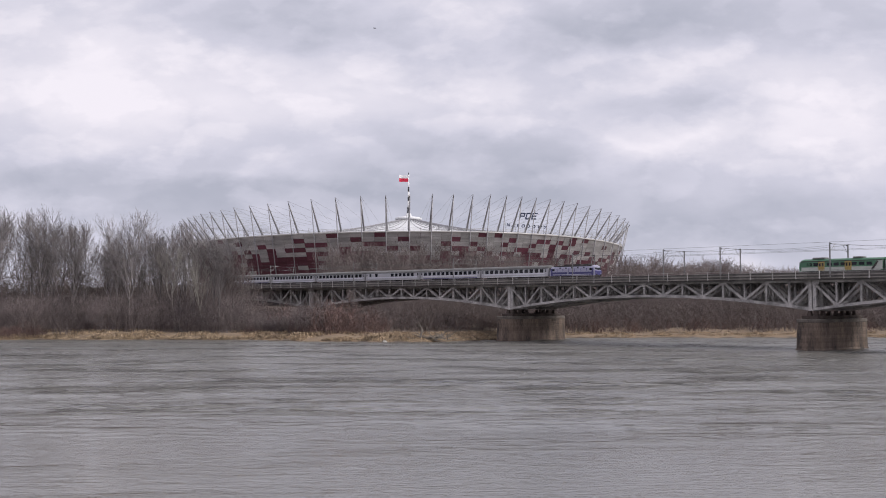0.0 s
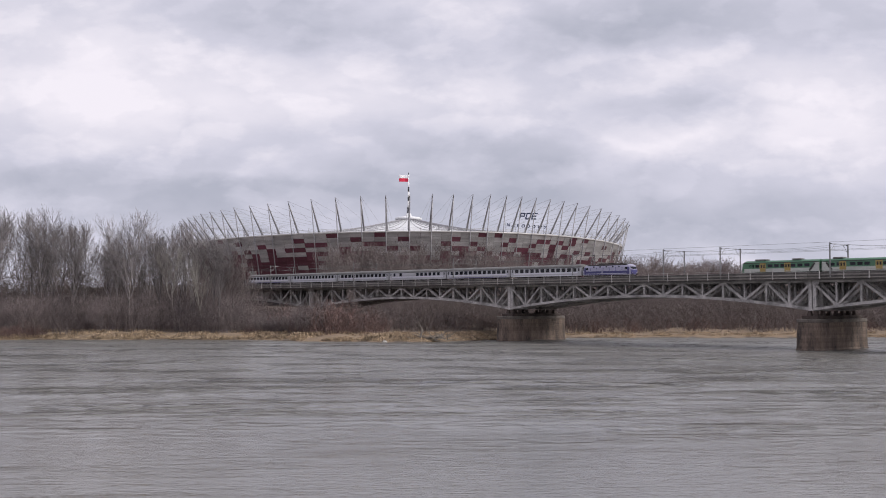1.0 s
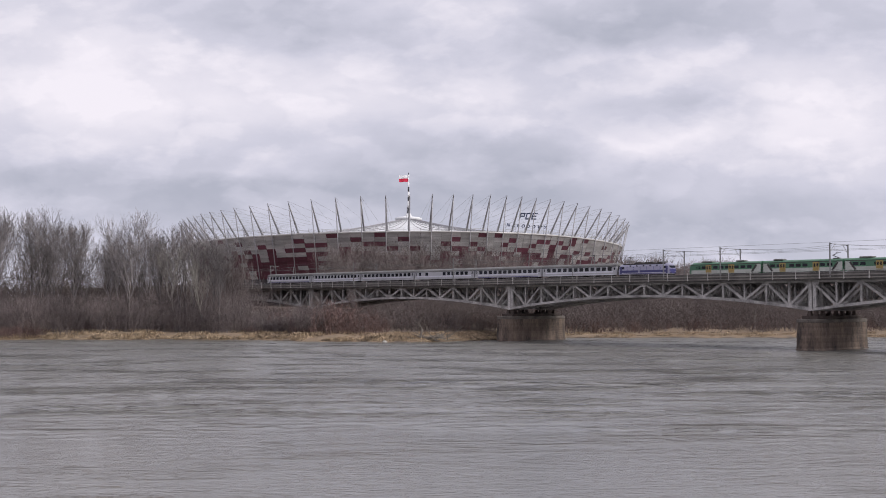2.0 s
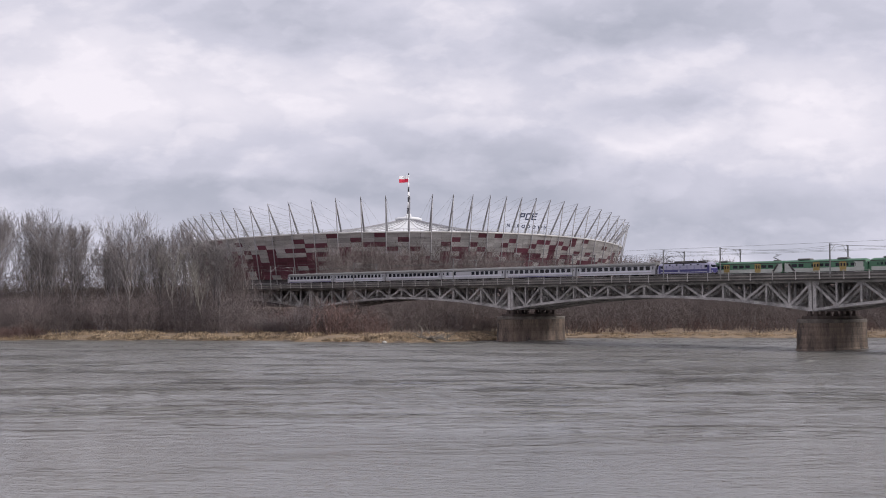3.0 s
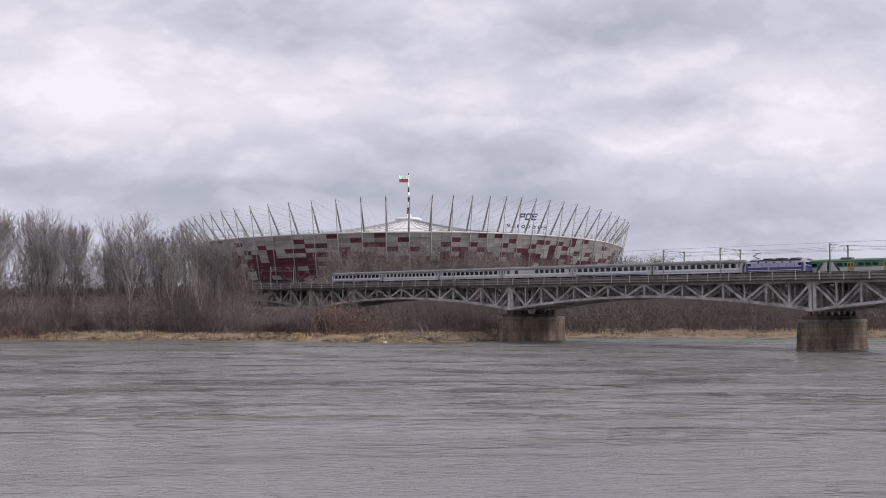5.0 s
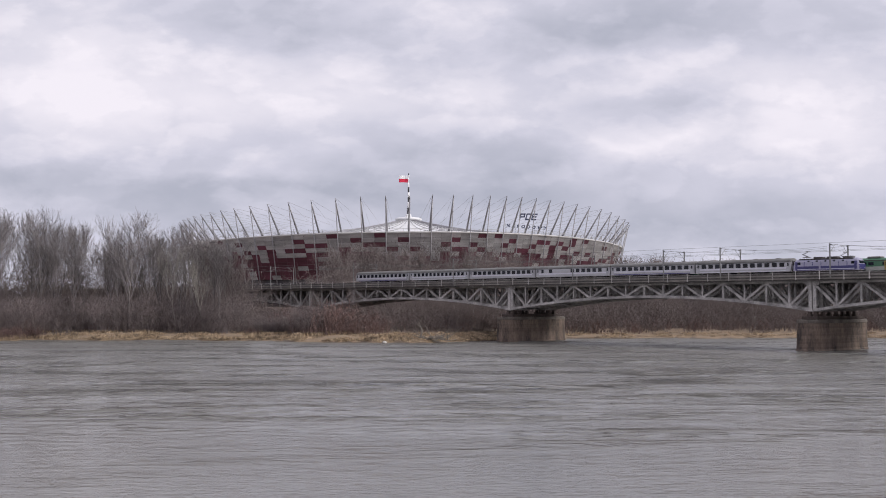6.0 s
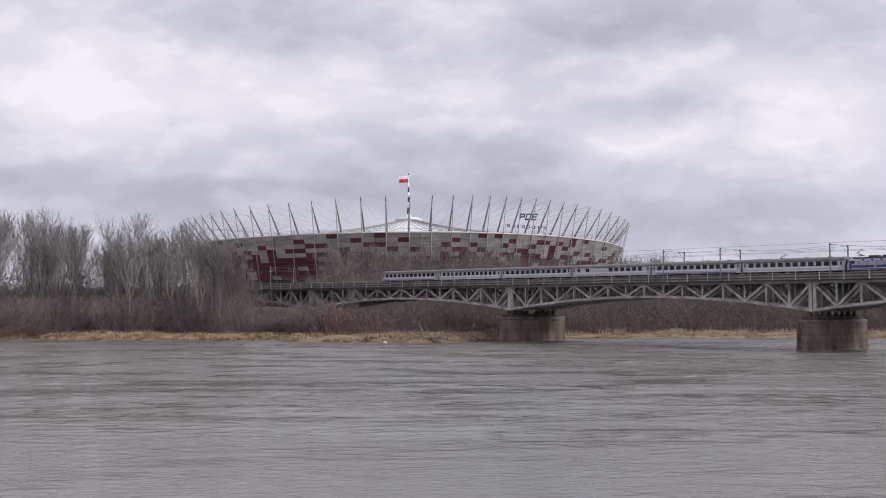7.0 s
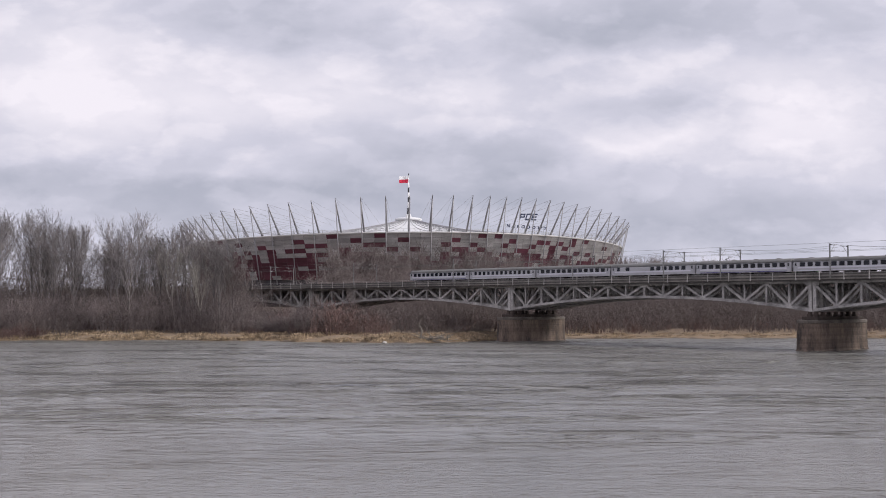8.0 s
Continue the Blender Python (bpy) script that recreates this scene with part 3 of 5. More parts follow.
def build_span(k):
    sp = thing("bridge_span", "grey riveted steel truss railway bridge span with arched lower chord", "bridge", BR @ pose(k * SPAN, 0, 0), "bridge spans")
    pan = SPAN / 16
    for w in TRUSS_W:
        near = w == 0
        m = M_STEEL
        g = G()
        g.box(0.05, SPAN - 0.05, w - 0.28, w + 0.28, TOP_Z - 0.3, TOP_Z + 0.25)
        top = part("top_chord", g, m, sp)
        g = G()
        rings = []
        for j in range(17):
            x, z = j / 16 * SPAN + (0.03 if j == 0 else -0.03 if j == 16 else 0), lower_z(j / 16)
            rings.append([(x, w + y, z + h) for y, h in ((-0.3, 0.3), (-0.3, -0.24), (-0.48, -0.24), (-0.48, -0.34), (0.48, -0.34), (0.48, -0.24), (0.3, -0.24), (0.3, 0.3))])
        g.strip(rings)
        low = part("lower_chord", g, m, sp)
        for j in range(17):
            f = j / 16
            x = min(max(f * SPAN, 0.55 if j == 0 else 0), SPAN - 0.55)
            wide = 0.85 if j in (0, 16) else (0.42 if j % 2 else 0.5)
            g = G()
            zb = lower_z(f)
            for o in (-1, 1):
                g.box(x - wide / 2, x + wide / 2, w + o * 0.2 - 0.05, w + o * 0.2 + 0.05, zb, TOP_Z)
            g.box(x - 0.06, x + 0.06, w - 0.16, w + 0.16, zb, TOP_Z)
            part("post", g, m, top)
        for j in range(16):
            x0, x1 = j * pan, (j + 1) * pan
            up = j % 2 == 1
            z0 = lower_z(j / 16) + 0.1 if up else TOP_Z - 0.1
            z1 = TOP_Z - 0.1 if up else lower_z((j + 1) / 16) + 0.1
            g = G()
            for o in (-1, 1):
                g.beam((x0, w + o * 0.24, z0), (x1, w + o * 0.24, z1), 0.07, 0.52)
            g.beam((x0, w, z0), (x1, w, z1), 0.42, 0.08)
            part("diagonal", g, m, top)
        if near:
            for j in range(17):
                x = min(max(j * pan, 0.9), SPAN - 0.9)
                zc, s = (TOP_Z - 0.25, 1.0) if j % 2 == 0 else (lower_z(j / 16) + 0.25, 0.85)
                g = G().box(x - 0.85 * s, x + 0.85 * s, -0.34, -0.29, zc - 0.5 * s, zc + 0.4 * s)
                part("gusset_plate", g, m, low)
    # cross frames between the trusses
    g = G()
    for j in range(17):
        f, x = j / 16, min(max(j * pan, 0.3), SPAN - 0.3)
        g.box(x - 0.18, x + 0.18, -0.3, 17.4, TOP_Z - 0.25, TOP_Z + 0.28)
        for a, b in zip(TRUSS_W, TRUSS_W[1:]):
            g.beam((x, a, lower_z(f)), (x, b, lower_z(f)), 0.2, 0.25)
            if j % 2 == 0:
                g.beam((x, a, lower_z(f)), (x, b, TOP_Z), 0.16, 0.2)
                g.beam((x, b, lower_z(f)), (x, a, TOP_Z), 0.16, 0.2)
    part("cross_bracing", g, M_STEEL, sp)
    g = G()
    for j in range(8):
        a, b = 2 * j / 16, (2 * j + 2) / 16
        for wa, wb in zip(TRUSS_W, TRUSS_W[1:]):
            g.beam((a * SPAN, wa, lower_z(a)), (b * SPAN, wb, lower_z(b)), 0.3, 0.18)
            g.beam((a * SPAN, wb, lower_z(a)), (b * SPAN, wa, lower_z(b)), 0.3, 0.18)
    part("wind_bracing", g, M_STEEL, sp)
    # deck, edge beam, walkway, railing
    part("deck", G().box(0.03, SPAN - 0.03, -1.8, 18.0, TOP_Z + 0.29, TOP_Z + 0.62), M_DECK, sp)
    # added dark strip, in place of the overhang's shade on the top chord
    part("shade_strip", G().box(0.03, SPAN - 0.03, -1.78, -1.7, 15.48, TOP_Z + 0.285), M_DECK, sp, "dark strip standing in for the shade under the deck edge")
    part("edge_beam", G().box(0.03, SPAN - 0.03, -2.05, -1.83, 15.84, 16.14, 0.03), M_CONC, sp, "weathered pale concrete edge beam")
    part("cable_duct", G().box(0.03, SPAN - 0.03, -2.2, -1.85, 16.5, 16.82, 0.03), M_CONC, sp, "pale concrete cable duct beside the track")
    part("ballast_bed", G().box(0.03, SPAN - 0.03, 0.9, 16.4, TOP_Z + 0.63, RAIL - 0.18, 0.05), M_BALLAST, sp)
    part("ballast_wall", G().box(0.03, SPAN - 0.03, 0.25, 0.5, TOP_Z + 0.63, RAIL + 0.5, 0.04), M_DECK, sp)
    for w in (3.6, 8.0, 12.0):
        for o in (-0.75, 0.75):
            part("rail", G().box(0.02, SPAN - 0.02, w + o - 0.04, w + o + 0.04, RAIL - 0.17, RAIL), M_RAILS, sp)
    for j in range(16):
        x = (j + 0.5) * pan
        g = G().box(x - 0.08, x + 0.08, -2.3, -2.21, 15.7, 17.75)
        g.box(x - 0.14, x + 0.14, -2.32, -2.06, 15.86, 16.1)
        part("railing_post", g, M_STEEL, sp)
    for z in (1.9, 2.35):
        part("handrail", G().tube((0.05, -2.25, TOP_Z + z), (SPAN - 0.05, -2.25, TOP_Z + z), 0.035, 0.035, 6), M_STEEL, sp)
    part("far_parapet", G().box(0.03, SPAN - 0.03, 17.8, 18.0, TOP_Z + 0.63, TOP_Z + 1.7), M_CONC, sp)
    return sp


for k in range(-3, 3):
    build_span(k)


def pier_material():
    m = mat("pier_masonry", (0.085, 0.073, 0.067), 0.9, 0, 0.5, 0.4, 0.0, 9, each=0.14, tint=(0.145, 0.108, 0.086), stretch=(1, 1, 0.28))
    nt = m.node_tree
    N, L = nt.nodes, nt.links
    tc = N.new("ShaderNodeTexCoord")
    mp = N.new("ShaderNodeMapping"); mp.inputs["Rotation"].default_value = (radians(90), 0, 0)
    L.new(tc.outputs["Object"], mp.inputs[0])
    br = N.new("ShaderNodeTexBrick"); L.new(mp.outputs[0], br.inputs["Vector"])
    br.inputs["Scale"].default_value, br.inputs["Mortar Size"].default_value = 1.0, 0.03
    br.inputs["Brick Width"].default_value, br.inputs["Row Height"].default_value = 1.3, 0.55
    bp = N.new("ShaderNodeBump"); bp.inputs["Distance"].default_value = 0.02; L.new(br.outputs["Fac"], bp.inputs["Height"]); bp.invert = True
    L.new(bp.outputs[0], N["Principled BSDF"].inputs["Normal"])
    return m


M_PIER = pier_material()
# dark brown for the blocks and bearings between pier cap and truss
M_BEARING = mat("bearing_dark", (0.065, 0.05, 0.044), 0.9, 0, 0.4, 0.6, 0.01)
M_CAP = mat("cap_stone", (0.135, 0.118, 0.104), 0.85, 0, 0.35, 0.5, 0.02)


def pier_ring(hx, y0, y1, z, n=10):
    """Outline with round ends: half thickness hx, from y0 to y1."""
    pts = []
    for k in range(n + 1):
        a = math.pi * k / n
        pts.append((hx * math.cos(a), y1 - hx + hx * math.sin(a), z))
    for k in range(n + 1):
        a = math.pi + math.pi * k / n
        pts.append((hx * math.cos(a), y0 + hx + hx * math.sin(a), z))
    return pts


def build_pier(k):
    p = thing("bridge_pier", "weathered brown masonry bridge pier standing in the river", "bridge pier", BR @ pose(k * SPAN, 0, 0), "bridge piers")
    rng = random.Random(k + 9)

    def ring(h, z):
        return pier_ring(h, -4.6 + 3.0 - h, 21.6 - 3.0 + h, z)
    part("footing", G().strip([ring(h, z) for h, z in ((3.05, -3.0), (3.05, 0.25), (2.9, 0.4))]), M_PIER, p, "damp dark stone footing")
    for c in range(10):
        z, h = 0.4 + c * 0.57, 2.86 - 0.018 * c + rng.uniform(-0.02, 0.02)
        g = G().strip([ring(q, y) for q, y in ((h - 0.04, z), (h, z + 0.03), (h, z + 0.54), (h - 0.04, z + 0.57))])
        part("stone_course", g, M_PIER, p, "brown stone course with damp stains" if c == 0 else "")
    g = G().strip([pier_ring(h, -4.6 + 3.0 - h, 21.6 - 3.0 + h, z) for h, z in ((2.66, 6.1), (2.80, 6.2), (2.80, 6.75), (2.6, 6.9))])
    part("cap", g, M_CAP, p, "pale stone cap course")
    part("bearing_block", G().box(-2.0, 2.0, -1.6, 18.7, 6.9, 7.6, 0.08), M_BEARING, p)
    for w in TRUSS_W:
        for o in (-0.8, 0.8):
            g = G().box(o - 0.5, o + 0.5, w - 0.5, w + 0.5, 7.6, 8.1, 0.04)
            g.box(o - 0.3, o + 0.3, w - 0.4, w + 0.4, 8.1, 8.66)
            part("bearing", g, M_BEARING, p, "dark brown bridge bearing" if w == 0 else "")
    return p


for k in range(-3, 4):
    build_pier(k)


def build_catenary():
    first = thing("catenary_portal", "pair of grey lattice catenary posts with tubular brackets", "catenary mast", BR @ pose(-69.5, 0, 0), "catenary posts along the bridge")
    for w, side, back in ((-0.6, 1, 0.0), (10.4, -1, -1.6)):
        g = G()
        for dx, dy in ((-0.085, -0.08), (0.085, -0.08), (-0.085, 0.08), (0.085, 0.08)):
            g.box(dx - 0.03, dx + 0.03, w + dy - 0.03, w + dy + 0.03, TOP_Z + 0.6, 23.75)
        for j in range(14):
            z = TOP_Z + 0.7 + j * 0.54
            s = 0.085 if j % 2 else -0.085
            for dy in (-0.08, 0.08):
                g.beam((-s, w + dy, z), (s, w + dy, z + 0.54), 0.03, 0.05)
        post = part("post", g, M_POLE, first, at=pose(back, 0, 0))
        part("base_plate", G().box(-0.4, 0.4, w - 0.35, w + 0.35, TOP_Z + 0.62, TOP_Z + 0.75), M_POLE, post)
        g = G()
        e = w + side * 3.4
        g.tube((0, w, 23.5), (0, e, 23.55), 0.05, 0.05, 6)
        g.tube((0, w, 21.7), (0, w + side * 2.3, 23.5), 0.05, 0.05, 6)
        g.tube((0, w, 22.1), (0, e + side * 0.6, 22.4), 0.035, 0.035, 6)
        part("bracket", g, M_POLE, post)
        part("insulator", G().tube((0, w + side * 0.2, 23.5), (0, w + side * 0.7, 23.5), 0.11, 0.11, 8), M_BLACK, post)
    for s in (-185.0, -142.0, -116.0, -22.8, 23.3, 52.8, 69.3, 97.6, 139.5, 186.0):
        copy_thing(first, BR @ pose(s, 0, 0))
    for w in (3.0, 7.9):
        g = G()
        stops = (-230, -185, -142, -116, -69.5, -22.8, 23.3, 52.8, 69.3, 97.6, 139.5, 186.0, 230)
        for a, b in zip(stops, stops[1:]):
            sag = min(1.1, (b - a) * 0.022)
            last = None
            for j in range(9):
                f = j / 8
                p = Vector((a + (b - a) * f, w, 23.5 - sag * 4 * f * (1 - f)))
                if last is not None:
                    g.tube(last, p, 0.024, 0.024, 4, False)
                    if j < 8:
                        g.tube(p, (p.x, w, 22.35), 0.015, 0.015, 3, False)
                last = p
            g.tube((a, w, 22.35), (b, w, 22.35), 0.024, 0.024, 4, False)
        ob = thing("overhead_line", "thin overhead contact wire hung over the track", "overhead line", BR, "overhead lines")
        part("wire", g, M_WIRE, ob)
    ob = thing("feeder_line", "thin feeder wire along the post tops", "overhead line", BR)
    part("wire", G().tube((-230, -0.6, 23.85), (230, -0.6, 23.85), 0.025, 0.025, 4), M_WIRE, ob)


build_catenary()
# ---------------------------------------------------------------- trains

M_COACH = mat("coach_pale", (0.42, 0.42, 0.45), 0.4, 0, 0.08, 0.3, each=0.06)
M_LOCO = mat("loco_lilac", (0.35, 0.345, 0.46), 0.4, 0, 0.1, 0.3)
M_COACH_W = mat("coach_white", (0.62, 0.62, 0.68), 0.4, 0, 0.06, 0.3)
M_COACH_B = mat("coach_blue", (0.05, 0.048, 0.165), 0.4, 0, 0.1, 0.3)
M_COACH_ROOF = mat("coach_roof", (0.165, 0.165, 0.162), 0.7, 0, 0.2, 0.3, each=0.12)
M_UNDER = mat("underframe", (0.05, 0.045, 0.045), 0.8, 0, 0.3, 1)
M_GREEN = mat("train_green", (0.06, 0.165, 0.095), 0.4, 0, 0.1, 0.3)
M_YELLOW = mat("door_yellow", (0.33, 0.24, 0.075), 0.45, 0, 0.1, 0.3)
M_EMUW = mat("train_white", (0.44, 0.46, 0.43), 0.45, 0, 0.12, 0.3)
M_LAMP = mat("lamp_glass", (0.7, 0.7, 0.65), 0.2, 0, 0.1, 1)


def body_ring(x, half, low, high, narrow=0.0, drop=0.0):
    """Cross-section of a rail vehicle body: upright sides and a curved roof."""
    h = half - narrow
    top = high - drop
    pts = [(-h, low), (-h, low + 0.9), (-h + 0.02, top - 0.75)]
    for k in range(1, 8):
        a = math.pi * k / 8
        pts.append((-(h - 0.04) * math.cos(a), top - 0.7 + 0.7 * math.sin(a)))
    pts += [(h - 0.02, top - 0.75), (h, low + 0.9), (h, low)]
    return [(x, y, z) for y, z in pts]


def bogie(parent, x):
    b = part("bogie", G().box(x - 1.6, x + 1.6, -1.05, 1.05, 0.45, 0.85, 0.05), M_UNDER, parent)
    for dx in (-1.25, 1.25):
        part("wheelset", G().tube((x + dx, -0.8, 0.46), (x + dx, 0.8, 0.46), 0.46, 0.46, 14), M_UNDER, b)
    return b


def panel_band(g, x0, x1, z0, z1, proud=0.012, half=1.42, sides=(-1, 1)):
    for s in sides:
        y0, y1 = sorted((s * (half - 0.03), s * (half + proud)))
        g.box(x0, x1, y0, y1, z0, z1)
    return g


def window_pane(parent, x, w, z0, z1, half=1.42, name="window", sides=(-1, 1)):
    for s in sides:
        y0, y1 = sorted((s * (half - 0.05), s * (half + 0.02)))
        pane = part(name, G().box(x - w / 2, x + w / 2, y0, y1, z0, z1, 0.03), M_GLASS, parent)
    return pane


def build_coach(label, windows, stripe, group):
    """Passenger coach, 26.4 m over the couplings; origin at its middle, on the rails."""
    c = thing("passenger_coach", label, "train coach", None, group)
    g = G().strip([body_ring(x, 1.42, 0.95, 3.55, n) for x, n in ((-12.95, 0.05), (-12.8, 0.0), (12.8, 0.0), (12.95, 0.05))])
    body = part("body", g, M_COACH, c, "pale grey coach body")
    g = G()
    rr = []
    for x, n in ((-12.95, 0.03), (-12.7, 0.0), (12.7, 0.0), (12.95, 0.03)):
        pts = [(-1.435 + n, 3.2)]
        for k in range(0, 11):
            a = math.pi * k / 10
            pts.append((-(1.435 - n) * math.cos(a), 3.26 + 0.78 * math.sin(a) - n))
        pts.append((1.435 - n, 3.2))
        rr.append([(x, y, z) for y, z in pts])
    g.strip(rr)
    part("roof", g, M_COACH_ROOF, c, "dull grey coach roof", True)
    for x in (-9, -3, 3, 9):
        part("roof_vent", G().box(x - 0.5, x + 0.5, -0.35, 0.35, 3.95, 4.14, 0.04), M_COACH_ROOF, c)
    part("white_band", panel_band(G(), -12.6, 12.6, 1.62, 1.98), M_COACH_W, body)
    part("lower_band", panel_band(G(), -12.6, 12.6, 0.96, 1.22), stripe, body)
    for x, w in windows:
        window_pane(body, x, w, 2.05, 3.02)
    for e in (-1, 1):
        for side in (-1, 1):
            g = panel_band(G(), e * 12.25 - 0.42, e * 12.25 + 0.42, 1.0, 3.1, 0.03, 1.42, (side,))
            door = part("door", g, M_COACH, c, "pale grey coach door")
            window_pane(door, e * 12.25, 0.42, 2.2, 2.95, 1.45, "door_window", (side,))
        part("gangway", G().box(min(e * 12.95, e * 13.18), max(e * 12.95, e * 13.18), -0.75, 0.75, 1.1, 3.4, 0.06), M_UNDER, c)
        for y in (-0.87, 0.87):
            part("buffer", G().tube((e * 12.95, y, 1.05), (e * 13.17, y, 1.05), 0.2, 0.2, 10), M_UNDER, c)
        bogie(c, e * 9.5)
    for x, w in ((-4.5, 3.0), (0.5, 2.2), (4.6, 2.6)):
        part("underframe_box", G().box(x - w / 2, x + w / 2, -1.2, 1.2, 0.42, 0.95, 0.05), M_UNDER, c)
    return c


def pantograph(parent, x, up, base):
    g = G()
    top = base + (1.35 if up else 0.2)
    knee = base + (0.75 if up else 0.17)
    g.box(x - 0.7, x + 0.7, -0.55, 0.55, base, base + 0.14)
    for y in (-0.35, 0.35):
        g.tube((x + 0.5, y, base + 0.14), (x - 0.95, y * 0.6, knee), 0.06, 0.05, 5)
        g.tube((x - 0.95, y * 0.6, knee), (x + 0.35, y * 0.9, top), 0.05, 0.04, 5)
    g.box(x + 0.2, x + 0.5, -0.95, 0.95, top, top + 0.09)
    return part("pantograph", g, M_WIRE, parent, "raised pantograph" if up else "folded pantograph")


def build_loco():
    """Electric locomotive, 16.7 m; its front looks along +x."""
    c = thing("electric_locomotive", "pale lilac electric locomotive with dark blue waist stripe", "locomotive")
    half = 1.45
    secs = ((-8.0, 0.12, 0.75), (-7.75, 0.05, 0.35), (-7.1, 0.0, 0.0), (7.1, 0.0, 0.0), (7.75, 0.05, 0.35), (8.0, 0.12, 0.75))
    rings = []
    for x, n, dr in secs:
        rings.append([(x + (0.0 if z < 2.4 else (-0.25 if x > 7.2 else 0.25 if x < -7.2 else 0)), y, z) for _, y, z in body_ring(x, half, 1.0, 3.75, n, dr * 0.35)])
    body = part("body", G().strip(rings), M_LOCO, c, "pale lilac locomotive body")
    for x0, x1 in ((-6.9, -1.6), (-1.2, 6.9)):
        part("waist_stripe", panel_band(G(), x0, x1, 1.42, 2.0, 0.015, half), M_COACH_B, body, "dark blue waist stripe")
    for x in (-5.2, -3.15, -1.05, 1.05, 3.15, 5.2):
        part("side_rib", panel_band(G(), x - 0.06, x + 0.06, 2.05, 3.0, 0.02, half), M_COACH_B, body)
    part("sill_line", panel_band(G(), -7.3, 7.3, 1.27, 1.36, 0.018, half), M_COACH_W, body, "thin white sill line")
    part("sill_stripe", panel_band(G(), -7.4, 7.4, 1.05, 1.25, 0.015, half), M_COACH_B, body)
    for e in (-1, 1):
        part("cab_flank", panel_band(G(), min(e * 6.9, e * 7.5), max(e * 6.9, e * 7.5), 1.26, 3.0, 0.02, half), M_COACH_B, body, "dark blue cab flank")
        window_pane(body, e * 6.55, 0.8, 2.35, 2.95, half + 0.02, "cab_window")
        g = G().box(min(e * 7.72, e * 7.9), max(e * 7.72, e * 7.9), -1.15, 1.15, 2.4, 3.05, 0.03)
        part("windscreen", g, M_GLASS, body)
        for y in (-0.95, 0.95):
            part("headlight", G().tube((e * 7.9, y, 1.5), (e * 8.06, y, 1.5), 0.16, 0.16, 10), M_LAMP, body, "round headlight")
            part("buffer", G().tube((e * 8.0, y * 0.92, 1.05), (e * 8.35, y * 0.92, 1.05), 0.22, 0.22, 10), M_UNDER, c)
        g = G().box(min(e * 7.74, e * 8.06), max(e * 7.74, e * 8.06), -1.32, 1.32, 1.02, 2.3, 0.06)
        part("nose", g, M_COACH_B, body, "dark blue nose panel")
        bogie(c, e * 4.6)
    for x in (-4.2, -2.1, 0.0, 2.1, 4.2):
        window_pane(body, x, 0.5, 2.95, 3.3, half - 0.02, "louvre")
    for x, w in ((-2.2, 2.2), (1.2, 2.6), (4.4, 1.2)):
        part("roof_box", G().box(x - w / 2, x + w / 2, -0.8, 0.8, 3.7, 4.1, 0.06), M_UNDER, c)
    part("roof_walkway", G().box(-6.6, 6.6, -1.25, 1.25, 3.45, 3.74, 0.05), M_UNDER, c, "dark roof equipment deck")
    pantograph(c, -5.4, True, 4.0)
    pantograph(c, 5.4, False, 3.85)
    part("underframe", G().box(-7.8, 7.8, -1.3, 1.3, 0.55, 1.02, 0.06), M_UNDER, c)
    return c


